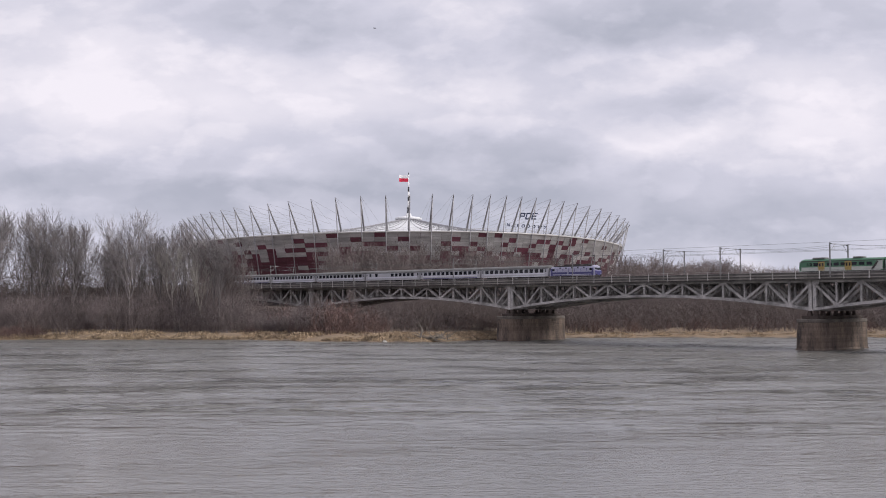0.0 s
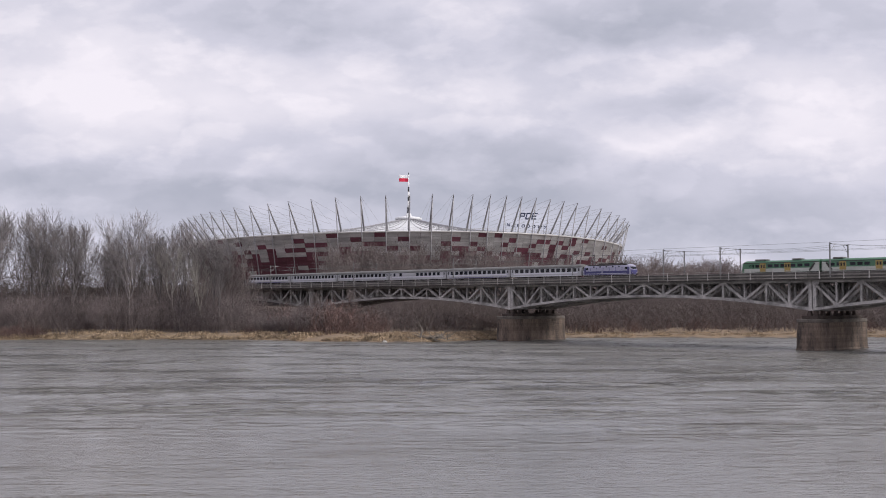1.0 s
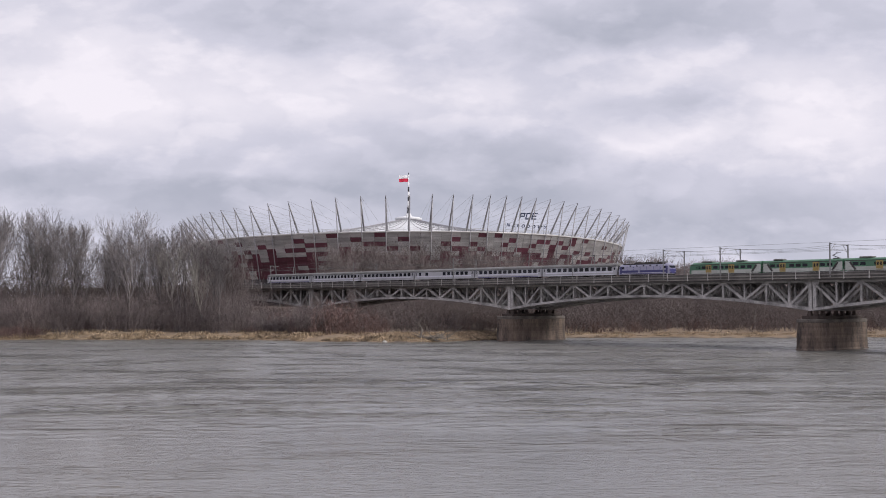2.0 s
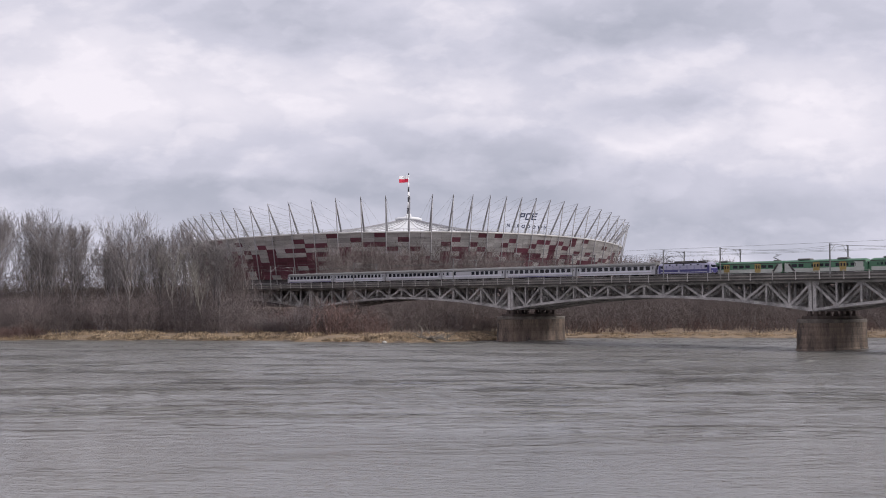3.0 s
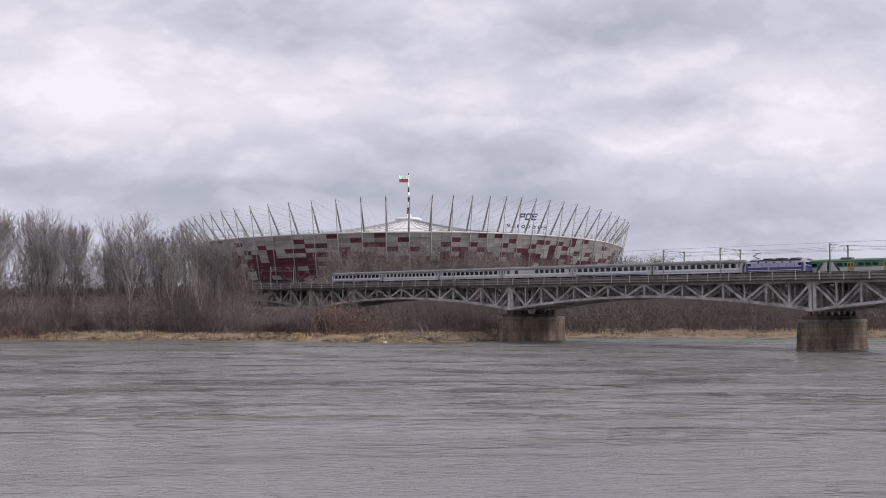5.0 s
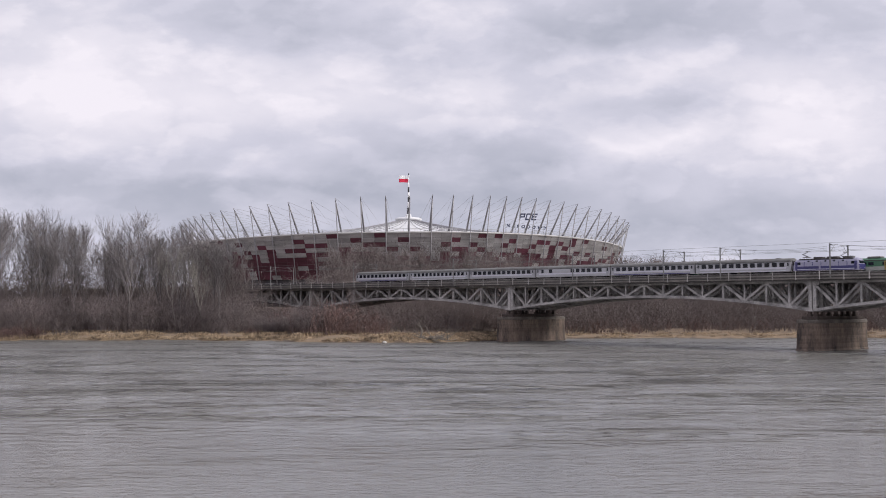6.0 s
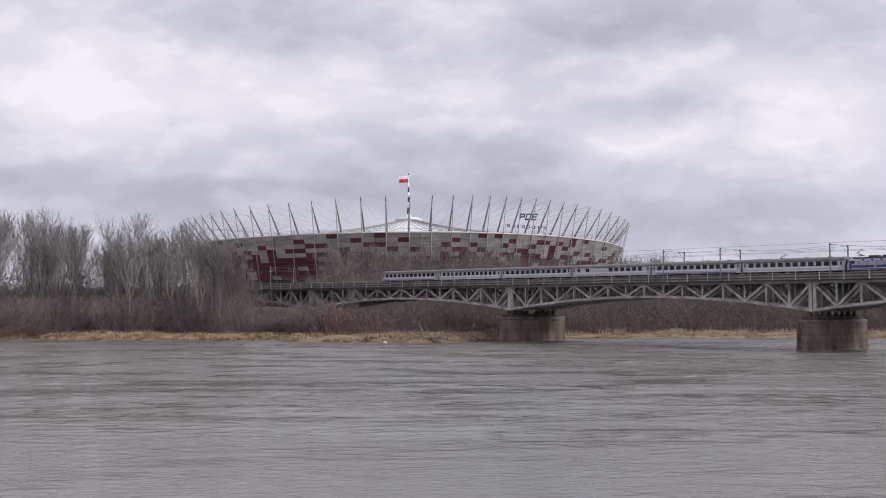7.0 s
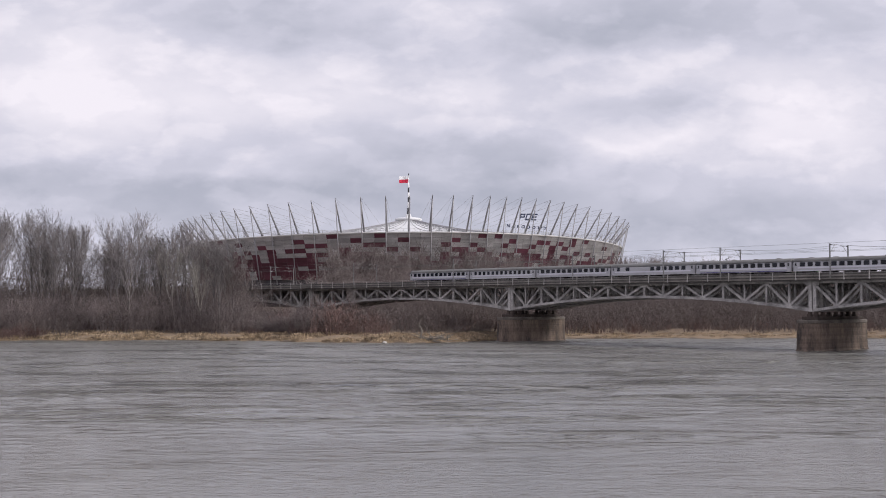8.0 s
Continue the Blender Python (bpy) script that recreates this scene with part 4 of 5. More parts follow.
def build_emu():
    """One three-car unit, 62.7 m; origin at its front end, the cars reach along +x; travels along -x."""
    made = []
    for car in range(3):
        c = thing("commuter_train_car", "green and white commuter train car with yellow doors", "train car", None, "cars of the green commuter trains")
        lead, tail = car == 0, car == 2
        h = 1.44
        if lead or tail:
            e = -1 if lead else 1
            secs = [(-10.2, 0, 0), (9.4, 0, 0), (9.9, 0.06, 0.15), (10.25, 0.2, 0.55), (10.4, 0.4, 1.1)]
            rings = [body_ring(x, h, 0.85, 3.68, n, d) for x, n, d in secs]
            if lead:
                rings = [[(-x, y, z) for x, y, z in r] for r in reversed(rings)]
        else:
            rings = [body_ring(x, h, 0.85, 3.68) for x in (-10.2, 10.2)]
        body = part("body", G().strip(rings), M_GREEN, c, "dark green upper body")
        part("lower_side", panel_band(G(), -9.6, 9.6, 0.87, 1.75, 0.014, h), M_EMUW, body, "off-white lower body side")
        part("waist_line", panel_band(G(), -9.3, 9.3, 1.78, 1.86, 0.01, h), M_GREEN, body)
        part("roof_edge", panel_band(G(), -9.9, 9.9, 3.0, 3.16, 0.02, h - 0.03), M_UNDER, body, "dark gutter under the roof")
        for x in (-7.6, -5.9, -2.6, -0.9, 0.8, 3.4, 5.2, 7.0):
            window_pane(body, x, 1.3, 2.02, 2.72, h)
        for x in ((-4.55, 2.0), (-5.0, 3.6), (-2.0, 4.55))[car]:
            for side in (-1, 1):
                door = part("door", panel_band(G(), x - 0.8, x + 0.8, 0.95, 2.98, 0.05, h, (side,)), M_YELLOW, c, "yellow double door")
                for o in (-0.36, 0.36):
                    window_pane(door, x + o, 0.42, 1.9, 2.7, h + 0.05, "door_window", (side,))
        for x, w in ((-5.5, 3.2), (4.0, 2.4)) if car != 1 else ((-6.5, 2.6),):
            part("roof_unit", G().box(x - w / 2, x + w / 2, -0.9, 0.9, 3.6, 4.0, 0.12), M_COACH_ROOF, c, "grey roof air unit")
        if car == 1:
            pantograph(c, 8.0, True, 3.7)
        else:
            e = -1 if lead else 1
            g = G().box(min(e * 9.95, e * 10.38), max(e * 9.95, e * 10.38), -1.05, 1.05, 2.1, 2.95, 0.1)
            part("windscreen", g, M_GLASS, body)
            g = panel_band(G(), min(e * 7.3, e * 9.4), max(e * 7.3, e * 9.4), 1.76, 2.95, 0.02, h)
            part("cab_side", g, M_EMUW, body, "off-white cab side") if not lead else part("cab_side", g, M_GREEN, body)
        for e in (-1, 1):
            if not ((lead and e < 0) or (tail and e > 0)):
                part("gangway", G().box(min(e * 10.2, e * 10.42), max(e * 10.2, e * 10.42), -0.9, 0.9, 1.0, 3.2, 0.05), M_UNDER, c)
            part("end_panel", panel_band(G(), min(e * 9.61, e * 10.1), max(e * 9.61, e * 10.1), 0.95, 2.95, 0.015, h), M_EMUW, body) if not ((lead and e < 0) or (tail and e > 0)) else None
            bogie(c, e * 7.0)
            if not ((lead and e < 0) or (tail and e > 0)):
                for side in (-1, 1):
                    y = side * (h + 0.03)
                    g = G().beam((e * 7.6, y, 1.0), (e * 9.0, y, 2.8), 0.02, 0.5)
                    part("slanted_stripe", g, M_UNDER, body, "dark slanted stripe")
                    part("white_flank", panel_band(G(), min(e * 8.6, e * 9.6), max(e * 8.6, e * 9.6), 1.76, 2.9, 0.012, h, (side,)), M_EMUW, body)
        part("underframe", G().box(-9.5, 9.5, -1.2, 1.2, 0.4, 0.86, 0.06), M_UNDER, c)
        made.append((c, 10.45 + car * 20.9))
    return made


even = [(-10.6 + k * 1.93, 1.32) for k in range(12)]
coaches = [
    build_coach("pale grey passenger coach with evenly spaced dark windows", even, M_COACH_B, "coaches of the express train"),
    build_coach("white banded passenger coach with closely spaced dark windows", [(-10.5 + k * 1.75, 1.05) for k in range(13)], M_COACH_W, "coaches of the express train"),
    build_coach("pale grey passenger coach with wide dark windows", even, M_COACH, "coaches of the express train"),
    build_coach("pale grey dining coach with few windows at one end", [(-10.6, 0.9), (-7.6, 1.2)] + [(0.2 + k * 1.9, 1.25) for k in range(6)], M_COACH, "coaches of the express train"),
    build_coach("pale grey passenger coach with a thin purple line", even, M_COACH_B, "coaches of the express train"),
    build_coach("white banded passenger coach behind the locomotive", even, M_COACH_W, "coaches of the express train"),
]
loco = build_loco()
emu = build_emu()
for ob, off in list(emu):
    emu.append((copy_thing(ob, Matrix()), off + 62.7))
# ---------------------------------------------------------------- trees, shrubs, grass


def tree_meshes(seed, height, spread, stem, leaders=7, birch=False, far=False):
    """A bare tree: a trunk that parts into upright leaders, each with rising side branches and fine twigs."""
    rng = random.Random(seed)
    trunk, crown = G(), G()
    p, d = Vector((0, 0, -0.5)), Vector((rng.uniform(-0.05, 0.05), rng.uniform(-0.05, 0.05), 1)).normalized()
    forks = []
    n_tr = 8
    seg = height * 0.55 / n_tr
    for k in range(n_tr):
        q = p + d * seg
        r0, r1 = stem * (1 - 0.80 * k / n_tr), stem * (1 - 0.80 * (k + 1) / n_tr)
        trunk.tube(p, q, r0 * (1.35 if k == 0 else 1), r1, 7, False)
        if k >= 3:
            forks.append((q.copy(), r1, d.copy()))
        p = q
        d = (d + Vector((rng.gauss(0, 0.07), rng.gauss(0, 0.07), 0))).normalized()

    def shoot(p, d, length, r, steps, bend, lift):
        """One branch; returns its joints."""
        out = []
        for s in range(steps):
            q = p + d * (length / steps)
            a, b = r * (1 - 0.8 * s / steps), r * (1 - 0.8 * (s + 1) / steps)
            crown.tube(p, q, a, max(b, 0.012), 4 if r > 0.06 else 3, False)
            out.append((q.copy(), d.copy(), max(b, 0.012), (s + 1) / steps))
            p = q
            d = (d + Vector((rng.gauss(0, bend), rng.gauss(0, bend), lift))).normalized()
        return out

    def aside(d, lo, hi):
        a = d.orthogonal().normalized()
        a.rotate(Matrix.Rotation(rng.uniform(0, 6.28), 3, d))
        return (d + a * rng.uniform(lo, hi)).normalized()

    for k in range(leaders):
        q, r, td = forks[min(len(forks) - 1, int(len(forks) * (k + rng.random()) / leaders))]
        a = 6.28 * k * 0.382 + rng.uniform(-0.4, 0.4)
        lean = rng.uniform(0.18, 0.55) * spread if k < leaders - 1 else 0.05
        ld = Vector((math.cos(a) * lean, math.sin(a) * lean, 1)).normalized()
        reach = (height * rng.uniform(0.89, 0.97) - q.z) / max(0.5, ld.z) * (1 - 0.22 * lean)
        for jp, jd, jr, f in shoot(q, ld, reach, max(0.10, r * 0.55), 9, 0.07, 0.06):
            for _ in range((2 if far or f < 0.6 else 3) if f > 0.3 else 1 if f > 0.12 else 0):
                side = aside(jd, 0.45, 0.95)
                side.z = abs(side.z) * 0.6 + 0.35
                ln = reach * (0.42 - 0.23 * f) * rng.uniform(0.7, 1.2)
                for bp, bd, br, bf in shoot(jp, side.normalized(), ln, max(0.035, jr * 0.5), 3 if far else 4, 0.12, 0.16):
                    for _ in range(2):
                        shoot(bp, aside(bd, 0.35, 0.8), ln * rng.uniform(0.25, 0.5), 0.045 if far else 0.026, 1 if far else 2, 0.15, 0.12)
    return trunk.mesh("trunk", M_BIRCH if birch else M_BARK), crown.mesh("crown", M_BIRCH if birch else M_TWIG_FAR if far else M_TWIG)


def tree_thing(meshes, at, label, group):
    t = thing("tree", label, "tree", at, group)
    part("trunk", meshes[0], None, t)
    part("crown", meshes[1], None, t)
    return t


TREES = [tree_meshes(11 + k, 26, s, 0.36, nl) for k, (s, nl) in enumerate(((0.8, 8), (0.95, 10), (0.85, 7), (0.65, 6), (1.05, 8)))]
FAR_TREES = [tree_meshes(31 + k, 26, s, 0.36, nl, far=True) for k, (s, nl) in enumerate(((0.8, 6), (1.0, 7), (0.9, 6)))]
BIRCH = tree_meshes(40, 22, 0.5, 0.22, 5, birch=True)


def plant(meshes, x, y, h, label, group, rng, base=26.0):
    s = h / base
    m = pose(x, y, ground_z(x, y) - 0.1, 0, 0, rng.uniform(0, 360)) @ Matrix.Diagonal((s * rng.uniform(0.9, 1.15), s * rng.uniform(0.9, 1.15), s, 1))
    return tree_thing(meshes, m, label, group)


def build_woods():
    rng = random.Random(21)
    lab = "tall bare poplar tree with fine upright twigs in the riverside wood"
    # the wood on the shore: tall at its far end, a dip, then a round group before the stadium
    for k in range(31):
        x = -150 + 68 * (k + rng.uniform(0, 0.9)) / 31
        y = bank_y(x) + rng.uniform(16, 62)
        top = np.interp(x / y, (-0.373, -0.345, -0.326, -0.307, -0.293, -0.28, -0.263, -0.246, -0.23, -0.21), (0.081, 0.079, 0.072, 0.068, 0.063, 0.072, 0.080, 0.074, 0.068, 0.067))
        h = (10.0 + top * y - ground_z(x, y)) * rng.choice((1.0, 0.97, 0.9, 0.75)) * (0.8 if -0.288 < x / y < -0.242 else 1.0)
        plant(TREES[k % 5], x, y, float(h), lab, "trees of the riverside wood", rng)
    for k in range(13):
        x = -165 + 72 * (k + rng.uniform(0, 0.9)) / 13
        plant(FAR_TREES[k % 3], x, bank_y(x) + rng.uniform(55, 105), rng.uniform(22, 29), lab, "trees of the riverside wood", rng)
    for x, h in ((-79.0, 30.0), (-75.5, 28.5), (-72.0, 29.0), (-68.5, 26.0), (-66.0, 27.0)):
        plant(TREES[3 if x < -70 else 0], x, bank_y(x) + rng.uniform(14, 24), h, "slim bare tree standing before the stadium", "trees of the riverside wood", rng)
    plant(TREES[3], -64.5, bank_y(-64.5) + 25, 27.0, "slim bare tree standing before the bridge", "trees of the riverside wood", rng)
    plant(TREES[1], -93.5, bank_y(-93.5) + 14, 34.5, "tallest bare tree of the wood with a fan-shaped crown", "trees of the riverside wood", rng)
    for x, h in ((-64.0, 22.0), (-62.0, 24.0), (-60.0, 20.0)):
        plant(FAR_TREES[1], x, bank_y(x) + 18, h, "bushy bare tree standing before the bridge", "trees of the riverside wood", rng)
    plant(TREES[3], -97.5, bank_y(-97) + 20, 30.0, lab, "trees of the riverside wood", rng)
    for x, h in ((-80.0, 24), (-77.0, 26), (-71.0, 21)):
        plant(BIRCH, x, bank_y(x) + rng.uniform(12, 22), h, "slender pale-barked bare tree", "pale-barked trees", rng, 22)
    # trees between the railway and the stadium
    for k in range(88):
        x = -50 + 113 * (k + rng.uniform(0, 0.9)) / 88
        y = rng.uniform(455, 560)
        plant(FAR_TREES[k % 3], x, y, rng.uniform(21, 31) - 0.06 * max(0, x), "bare brown tree in front of the stadium", "trees by the stadium", rng)
    # low trees under and behind the bridge
    for k in range(54):
        x = -60 + 330 * (k + rng.uniform(0, 0.9)) / 54
        y = bank_y(x) + rng.uniform(45, 110)
        bx = BR.inverted() @ Vector((x, y, 0))
        if -3 < bx.y < 20:
            continue
        h = rng.uniform(10, 15) if bx.y < 0 else rng.uniform(14, 20)
        plant(FAR_TREES[k % 3], x, y, h, "bare brown riverside tree behind the bridge", "trees behind the bridge", rng)
    for k in range(26):
        x = 20 + 190 * (k + rng.uniform(0, 0.9)) / 26
        y = max(bank_y(x) + 30, 332.7 - (x - 19.0) * 1.072 + 34) + rng.uniform(0, 55)
        plant(FAR_TREES[k % 3], x, y, rng.uniform(15, 20), "bare brown riverside tree behind the bridge", "trees behind the bridge", rng)
    # far skyline trees beyond the stadium's side
    for k in range(84):
        y = rng.uniform(440, 520)
        u = 0.145 + 0.24 * (k + rng.uniform(0, 0.9)) / 84
        top = np.interp(u, (0.15, 0.185, 0.2, 0.215, 0.24, 0.255, 0.27, 0.31, 0.38), (0.042, 0.041, 0.032, 0.038, 0.039, 0.029, 0.030, 0.032, 0.028))
        h = (10.0 + top * y - ground_z(u * y, y)) * rng.choice((1.0, 0.97, 0.9))
        plant(FAR_TREES[(k + 2) % 3], u * y, y, float(h), "distant bare tree on the skyline", "distant trees", rng)


build_woods()


def shrub_mesh(seed, wide, high, stems):
    rng = random.Random(seed)
    g = G()
    for _ in range(stems):
        a, rad = rng.uniform(0, 6.28), wide * 0.5 * math.sqrt(rng.random())
        p = Vector((rad * math.cos(a), rad * math.sin(a), -0.3))
        h = high * rng.uniform(0.5, 1.0) * (1 - 0.5 * (rad / (wide * 0.5)) ** 2)
        d = Vector((p.x * 0.12 / wide * 4 + rng.gauss(0, 0.16), p.y * 0.12 / wide * 4 + rng.gauss(0, 0.16), 1)).normalized()
        for s in range(3):
            q = p + d * (h / 3)
            g.tube(p, q, 0.055 - 0.014 * s, 0.041 - 0.014 * s, 3, False)
            p = q
            d = (d + Vector((rng.gauss(0, 0.2), rng.gauss(0, 0.2), 0))).normalized()
            for _ in range(3):
                e = (d + Vector((rng.gauss(0, 0.6), rng.gauss(0, 0.6), rng.gauss(0, 0.3)))).normalized()
                g.tube(p, p + e * h * rng.uniform(0.15, 0.35), 0.032, 0.015, 3, False)
    return g.mesh("stems", M_OSIER if seed % 2 == 0 else M_SHRUB)


SHRUBS = [shrub_mesh(60 + k, w, h, 50) for k, (w, h) in enumerate(((7, 5.0), (9, 6.5), (6, 4.0), (10, 8.0)))]


def build_shrubs():
    rng = random.Random(77)
    for k in range(150):
        x = -150 + 400 * (k + rng.random()) / 150
        y = bank_y(x) + (rng.uniform(4 if x < -108 else 11, 60) if x < 15 else rng.uniform(12, 60))
        b = BR.inverted() @ Vector((x, y, 0))
        s = rng.uniform(0.7, 1.35)
        if -2 < b.y < 19 and b.x > -200:
            s = min(s, 0.9)
        t = new("shrub", SHRUBS[k % 4])
        t.matrix_basis = pose(x, y, ground_z(x, y) - 0.1, 0, 0, rng.uniform(0, 360)) @ Matrix.Diagonal((s * 1.2, s * 1.2, s, 1))
        tagged(t, "leafless reddish brown riverside shrub", "shrub", "riverside shrubs")


build_shrubs()


for x, y, s in ((-38.0, 16.0, 1.8), (-31.0, 14.0, 2.0), (-27.0, 18.0, 1.9), (-34.0, 22.0, 1.9), (-46.0, 18.0, 1.6), (-20.0, 17.0, 1.5)):
    y += bank_y(x)
    ob = new("shrub", SHRUBS[0])
    ob.matrix_basis = pose(x, y, ground_z(x, y) - 0.1, 0, 0, 40 * s) @ Matrix.Diagonal((s, s, s, 1))
    tagged(ob, "tall leafless reddish shrub in front of the bridge", "shrub", "riverside shrubs")


def build_edge_shrubs():
    rng = random.Random(41)
    for k in range(34):
        x = rng.uniform(-152, -112) if k < 20 else rng.uniform(-62, -24)
        y = bank_y(x) + (rng.uniform(1.5, 8.0) if k < 20 else rng.uniform(9.0, 15.0))
        s = rng.uniform(0.45, 0.75)
        ob = new("shrub", SHRUBS[2 if k % 2 else 0])
        ob.matrix_basis = pose(x, y, ground_z(x, y) - 0.1, 0, 0, rng.uniform(0, 360)) @ Matrix.Diagonal((s * 1.5, s * 1.5, s, 1))
        tagged(ob, "low leafless red osier shrub near the water's edge", "shrub", "riverside shrubs")


build_edge_shrubs()


def build_thicket():
    rng = random.Random(5)
    g = G()
    for k in range(14000):
        x = rng.uniform(-175, 270)
        y = bank_y(x) + (13 if x < 18 else 9) + (105 if x < 0 else 165) * rng.random()
        b = BR.inverted() @ Vector((x, y, 0))
        if -2.5 < b.y < 20:
            top = 5.0
        elif b.y > 0:
            top = 18.0 if x > 0 else 15.0
        else:
            top = 16.0 if x < -58 else 7.5
        z = ground_z(x, y) - 0.3
        h = rng.uniform(0.5 if x < 0 else 0.45, 1.0) * top
        p = Vector((x, y, z))
        lean = 0.3 if x < 0 else 0.5
        d = Vector((rng.gauss(0, lean), rng.gauss(0, lean), 1)).normalized()
        r = rng.uniform(0.035, 0.08)
        for s in range(2):
            q = p + d * h * 0.5
            g.tube(p, q, r, r * 0.5, 3, False)
            for _ in range(3):
                a = p + (q - p) * rng.uniform(0.3, 1.0)
                e = Vector((rng.gauss(0, 0.8), rng.gauss(0, 0.8), rng.uniform(0.0, 0.8))).normalized()
                g.tube(a, a + e * rng.uniform(1.0, 3.2), 0.035 if x < 0 else 0.045, 0.014, 3, False)
            p, r = q, r * 0.5
            d = (d + Vector((rng.gauss(0, 0.5), rng.gauss(0, 0.5), 0))).normalized()
    setting("thicket", g, M_SHRUB, "dense leafless undergrowth of the riverside wood", kind="stuff", category="undergrowth")


build_thicket()


def build_front_growth():
    """Dense young growth that hides the feet of the wood."""
    rng = random.Random(8)
    g = G()
    for k in range(6000):
        x = rng.uniform(-160, -36)
        y = bank_y(x) + 9.0 + 15.0 * rng.random()
        top = (11.0 if x < -58 else 6.0) + 3.0 * noise.noise((x * 0.09, 1.0, 4.0)) + 1.6 * noise.noise((x * 0.4, 1.0, 9.0))
        p = Vector((x, y, ground_z(x, y) - 0.3))
        d = Vector((rng.gauss(0, 0.22), rng.gauss(0, 0.22), 1)).normalized()
        h, r = rng.uniform(0.45, 1.0) * top, rng.uniform(0.03, 0.06)
        for s in range(3):
            q = p + d * h / 3
            g.tube(p, q, r, r * 0.6, 3, False)
            for _ in range(3):
                e = Vector((rng.gauss(0, 0.6), rng.gauss(0, 0.6), rng.uniform(0.1, 1.0))).normalized()
                g.tube(q, q + e * rng.uniform(0.6, 2.0), 0.026, 0.012, 3, False)
            p, r = q, r * 0.6
            d = (d + Vector((rng.gauss(0, 0.25), rng.gauss(0, 0.25), 0))).normalized()
    setting("young_growth", g, M_SAPLING, "dense leafless saplings along the edge of the wood", kind="stuff", category="undergrowth")


build_front_growth()


def build_grove(name, label, seed, count, x0, x1, y0, y1, top_at):
    rng = random.Random(seed)
    g = G()
    for k in range(count):
        x, y = rng.uniform(x0, x1), rng.uniform(y0, y1)
        top = top_at(x, y)
        p = Vector((x, y, ground_z(x, y) - 0.3))
        d = Vector((rng.gauss(0, 0.25), rng.gauss(0, 0.25), 1)).normalized()
        h, r = rng.uniform(0.55, 1.0) * top, rng.uniform(0.05, 0.12)
        for s in range(3):
            q = p + d * h / 3
            g.tube(p, q, r, r * 0.6, 3, False)
            for _ in range(3):
                e = Vector((rng.gauss(0, 0.7), rng.gauss(0, 0.7), rng.uniform(0.2, 1.0))).normalized()
                g.tube(q, q + e * rng.uniform(1.5, 4.0), 0.06, 0.022, 3, False)
            p, r = q, r * 0.6
            d = (d + Vector((rng.gauss(0, 0.25), rng.gauss(0, 0.25), 0))).normalized()
    setting(name, g, M_TWIG_FAR, label, kind="stuff", category="undergrowth")


build_grove("stadium_grove", "dense leafless young trees in front of the stadium", 15, 4200, -56, 72, 445, 575,
            lambda x, y: 19.0 + 3.5 * noise.noise((x * 0.08, 3.0, 1.0)) - 0.05 * max(0.0, x))
build_grove("skyline_grove", "hazy leafless young trees beyond the railway", 16, 8500, 70, 190, 440, 520,
            lambda x, y: 23.0 + 3.5 * noise.noise((x * 0.055, 9.0, 1.0)) + 2.5 * noise.noise((x * 0.2, 2.0, 5.0)) - 0.03 * (x - 70))
build_grove("wood_grove", "leafless young trees deep in the riverside wood", 18, 2400, -190, -72, 385, 440,
            lambda x, y: 19.0 + 4.0 * noise.noise((x * 0.08, 5.0, 2.0)))
build_grove("shore_grove", "dense leafless young trees on the wooded shore", 17, 2600, 20, 330, 405, 440,
            lambda x, y: 13.0)


def build_grass():
    rng = random.Random(9)
    g = G()
    for k in range(52000):
        x = rng.uniform(-150, 200)
        y = bank_y(x) + 0.6 + (13.0 if x < 20 else 12.0) * rng.random() ** 1.3
        z = ground_z(x, y)
        n = noise.noise((x * 0.12, y * 0.2, 8.0))
        h = (0.42 + 0.7 * n) * rng.uniform(0.6, 1.3)
        if x > 24:
            h *= 0.45
        if h < 0.16:
            continue
        a = rng.uniform(0, 3.14)
        w = rng.uniform(0.08, 0.28)
        lx, ly = rng.gauss(0.2, 0.6) * h, rng.gauss(0, 0.5) * h
        i = len(g.v)
        g.v += [(x - w * math.cos(a), y - w * math.sin(a), z - 0.05), (x + w * math.cos(a), y + w * math.sin(a), z - 0.05), (x + lx, y + ly, z + h)]
        g.f.append((i, i + 1, i + 2))
    setting("dry_grass", g, M_GRASS, "tufts of dry straw-coloured grass along the shore", kind="stuff", category="grass")


build_grass()

# driftwood heap by the shore
M_DRIFT = mat("driftwood", (0.20, 0.18, 0.155), 0.9, 0, 0.35, 0.6, 0.01)


def build_driftwood():
    rng = random.Random(3)
    x0, y0 = -3.2, bank_y(-3.2) + 1.5
    dw = thing("driftwood_heap", "tangle of grey driftwood branches at the water's edge", "driftwood", pose(x0, y0, ground_z(x0, y0)) @ Matrix.Diagonal((1.5, 1.3, 1.25, 1)))
    for k in range(46):
        a, r = rng.uniform(0, 6.28), rng.uniform(0, 3.4)
        p = Vector((r * math.cos(a), r * 0.5 * math.sin(a), rng.uniform(-0.1, 0.8)))
        b = rng.uniform(0, 6.28)
        q = p + Vector((math.cos(b), math.sin(b) * 0.5, rng.uniform(-0.1, 0.9))) * rng.uniform(1.0, 3.4)
        part("branch", G().tube(p, q, rng.uniform(0.06, 0.16), 0.03, 5), M_DRIFT, dw)
    g = G()
    p = Vector((-2.0, 0.0, 0.2))
    for q, r in (((-1.6, 0, 2.2), 0.16), ((-2.2, 0, 3.6), 0.11), ((-1.7, 0, 4.9), 0.06)):
        g.tube(p, q, r * 1.3, r, 5)
        p = Vector(q)
    g.tube((-1.6, 0, 2.2), (-2.9, 0.2, 4.2), 0.08, 0.03, 5)
    part("snag", g, M_DRIFT, dw, "upright grey dead stem")


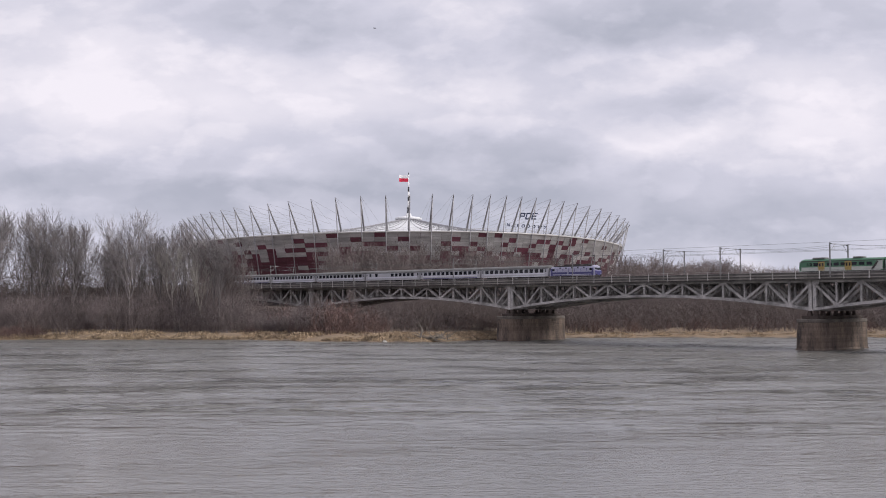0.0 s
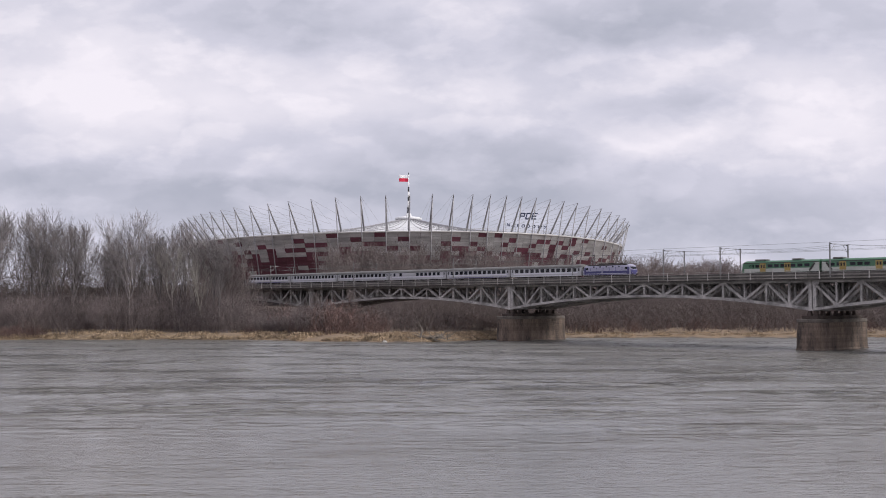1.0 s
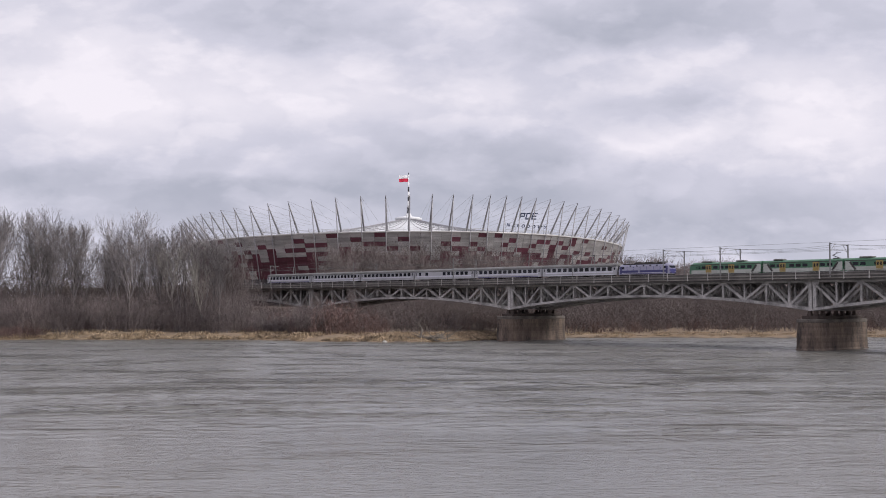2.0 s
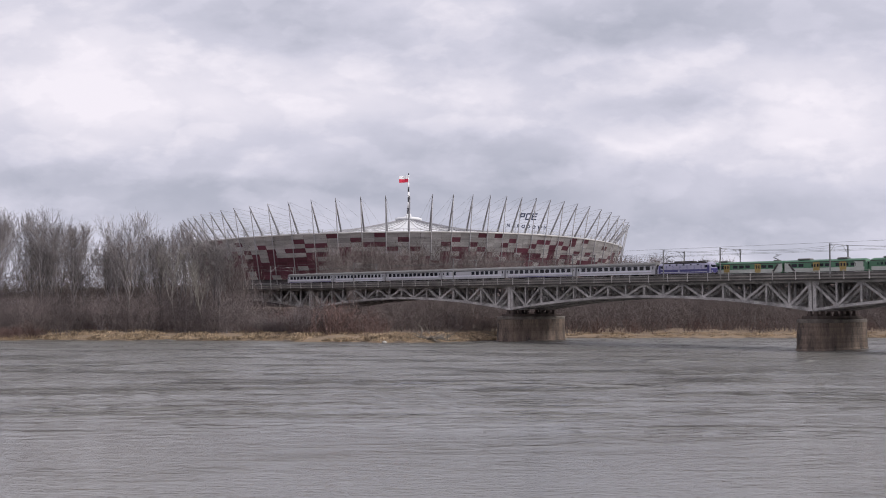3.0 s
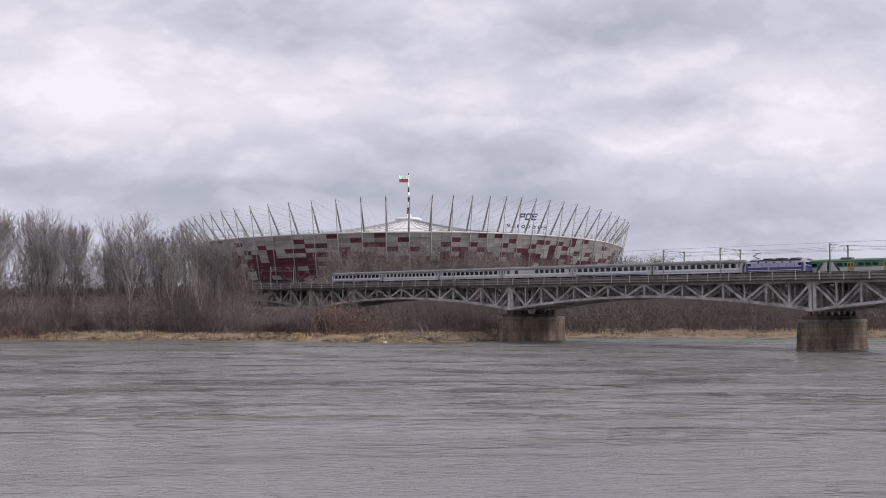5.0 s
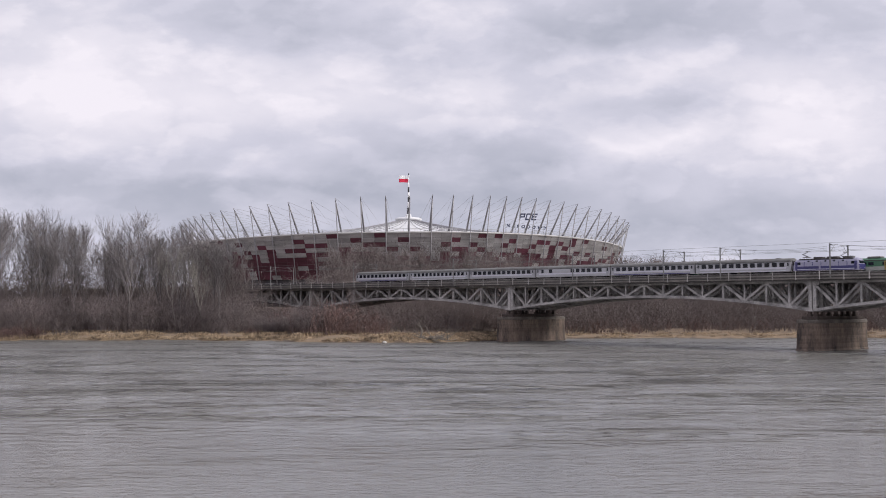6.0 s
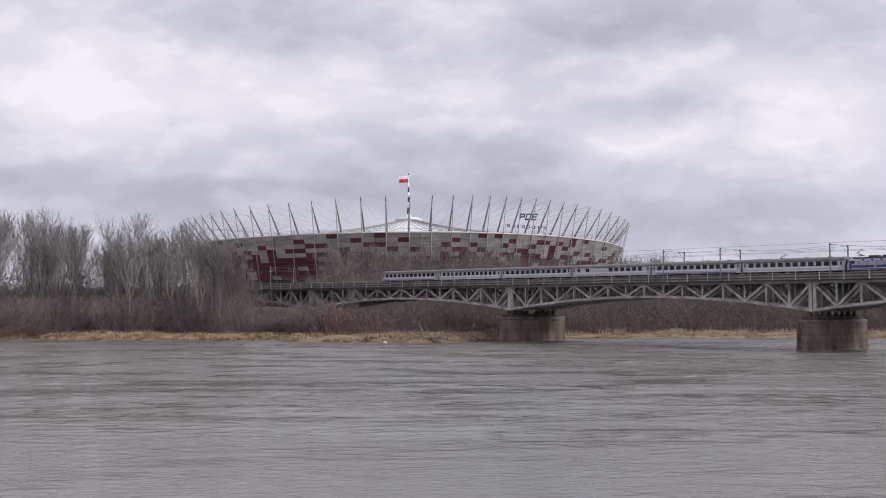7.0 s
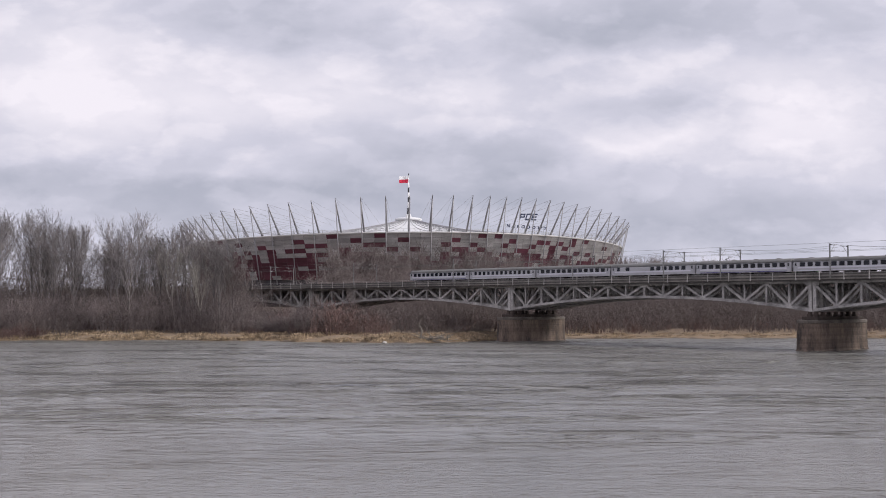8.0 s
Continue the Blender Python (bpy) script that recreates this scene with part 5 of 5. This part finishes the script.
build_driftwood()


def build_rock():
    x, y = -15.5, bank_y(-15.5) - 1.2
    bm = bmesh.new()
    bmesh.ops.create_icosphere(bm, subdivisions=2, radius=0.75)
    for v in bm.verts:
        v.co *= 1 + 0.25 * noise.noise(v.co * 1.7)
        v.co.z *= 0.6
    me = bpy.data.meshes.new("rock")
    bm.to_mesh(me)
    bm.free()
    me.materials.append(mat("pale_rock", (0.42, 0.40, 0.37), 0.9, 0, 0.3, 1.5, 0.02))
    ob = new("rock", me)
    ob.location = (x, y, 0.15)
    tagged(ob, "pale rounded rock lying in shallow water", "rock")


build_rock()

# ---------------------------------------------------------------- bird


def build_bird():
    b = thing("bird", "small dark bird flying across the sky", "bird")
    rings = []
    for x, r in ((-0.16, 0.01), (-0.10, 0.05), (0.0, 0.06), (0.10, 0.045), (0.17, 0.01)):
        rings.append([(x, r * math.cos(k * math.pi / 4), r * math.sin(k * math.pi / 4)) for k in range(8)])
    part("body", G().strip(rings), M_BLACK, b, "", True)
    part("tail", G().box(0.13, 0.27, -0.05, 0.05, -0.01, 0.01), M_BLACK, b)
    wings = []
    for s in (-1, 1):
        w = G().strip([[(-0.08, 0, 0.012), (0.07, 0, 0.012), (0.07, 0, -0.012), (-0.08, 0, -0.012)],
                       [(-0.07, s * 0.18, 0.01), (0.06, s * 0.18, 0.01), (0.06, s * 0.18, -0.01), (-0.07, s * 0.18, -0.01)],
                       [(0.02, s * 0.36, 0.004), (0.06, s * 0.36, 0.004), (0.06, s * 0.36, -0.004), (0.02, s * 0.36, -0.004)]])
        wings.append((s, part("wing", w, M_BLACK, b)))
    return b, wings


bird, bird_wings = build_bird()

# ---------------------------------------------------------------- sign on the stadium's roof


def build_sign():
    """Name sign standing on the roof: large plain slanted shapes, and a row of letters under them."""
    flat = pose(46.6, 674.0, 54.6, 90, 0, 8.0)
    sg = thing("roof_sign", "dark blue lettered sign standing on the stadium roof", "sign", flat)
    # three slanted marks
    for k in range(3):
        g = G()
        x0 = -3.4 + k * 3.5
        bars = {0: ((0, 0, 0.5, 3.6), (0.5, 3.1, 2.7, 3.6), (0.5, 1.5, 2.7, 2.0), (2.2, 2.0, 2.7, 3.1)),
                1: ((0, 0, 0.5, 3.6), (0.5, 3.1, 2.8, 3.6), (0.5, 0, 2.8, 0.5), (2.3, 0.5, 2.8, 1.9)),
                2: ((0, 0, 0.5, 3.6), (0.5, 3.1, 2.8, 3.6), (0.5, 1.55, 2.5, 2.05), (0.5, 0, 2.8, 0.5))}[k]
        for a, b, c, d in bars:
            g.strip([[(x0 + x + 0.3 * y, y + 4.1, z) for x, y in ((a - 0.1, b - 0.12), (c + 0.1, b - 0.12), (c + 0.1, d + 0.12), (a - 0.1, d + 0.12))] for z in (-0.15, 0.15)])
        part("mark", g, M_SIGN, sg)
    cu = bpy.data.curves.new("letters", "FONT")
    cu.body, cu.size, cu.extrude, cu.space_character, cu.align_x, cu.shear = "NARODOWY", 2.4, 0.12, 2.0, "CENTER", 0.2
    cu.offset = 0.11
    cu.materials.append(M_SIGN)
    tmp = bpy.data.objects.new("letters", cu)
    me = bpy.data.meshes.new_from_object(tmp)
    bpy.data.objects.remove(tmp)
    ob = new("lettering", me)
    ob.parent = sg
    ob.matrix_basis = pose(0.8, -0.6, 0, 0, 0, -3.5)
    for x in (-11.0, -5.5, 0.0, 5.5, 11.0):
        part("support", G().tube((x, -7.0, -0.5), (x, 1.6 - x * 0.06, -0.2), 0.12, 0.10, 5), M_MAST, sg)


build_sign()


def motions():
    """All that moves: the trains, the river, the clouds, the flag and the bird."""
    seconds = [0.5 * k for k in range(17)]
    # express: place of the joint ahead of the fourth coach along the bridge, gaining a little speed
    for k, c in enumerate(coaches):
        walk(c, [(t, BR @ pose(-40.6 + 11.75 * t + 0.107 * t * t + (k - 3.5) * 26.4, 3.6, RAIL)) for t in seconds])
    walk(loco, [(t, BR @ pose(-40.6 + 11.75 * t + 0.107 * t * t + 2 * 26.4 + 8.4, 3.6, RAIL)) for t in seconds])
    for c, off in emu:
        walk(c, [(t, BR @ pose(85.6 - 15.2 * t + off, 8.0, RAIL)) for t in seconds])
    walk(river, [(t, pose(-1.57 * t, -0.7 * t, 0)) for t in (0.0, 2.0, 4.0, 6.0, 8.0)])
    walk(backdrop, [(t, pose(0, 0, 10, 0, 0, 0.125 * t)) for t in (0.0, 2.0, 4.0, 6.0, 8.0)])
    # flag: each strip hangs on the one before it
    fine = [0.2 * k for k in range(41)]
    for j, s in enumerate(flag_strips):
        rows = []
        for t in fine:
            at = Matrix()
            for q in range(j + 1):
                bend = 16.0 * math.sin(2.2 * math.pi * t * 0.55 - q * 1.1) * (0.4 + 0.15 * q)
                at = at @ pose(-0.36 if q == 0 else -1.0, 0, 0, 0, 2.0 * math.sin(1.3 * t + q), bend - (6.0 if q == 0 else 0))
            rows.append((t, at))
        walk(s, rows)
    walk(bird, [(t, pose(-8.75 - 19.3 * t, 150.0, 45.3 + 5.2 * t + 0.15 * math.sin(9 * t))) for t in seconds])
    beat = [0.1 * k for k in range(81)]
    for s, w in bird_wings:
        walk(w, [(t, pose(0, 0, 0, s * (8 + 30 * math.cos(2 * math.pi * t / 0.4 + 2.0)), 0, 0)) for t in beat])


motions()
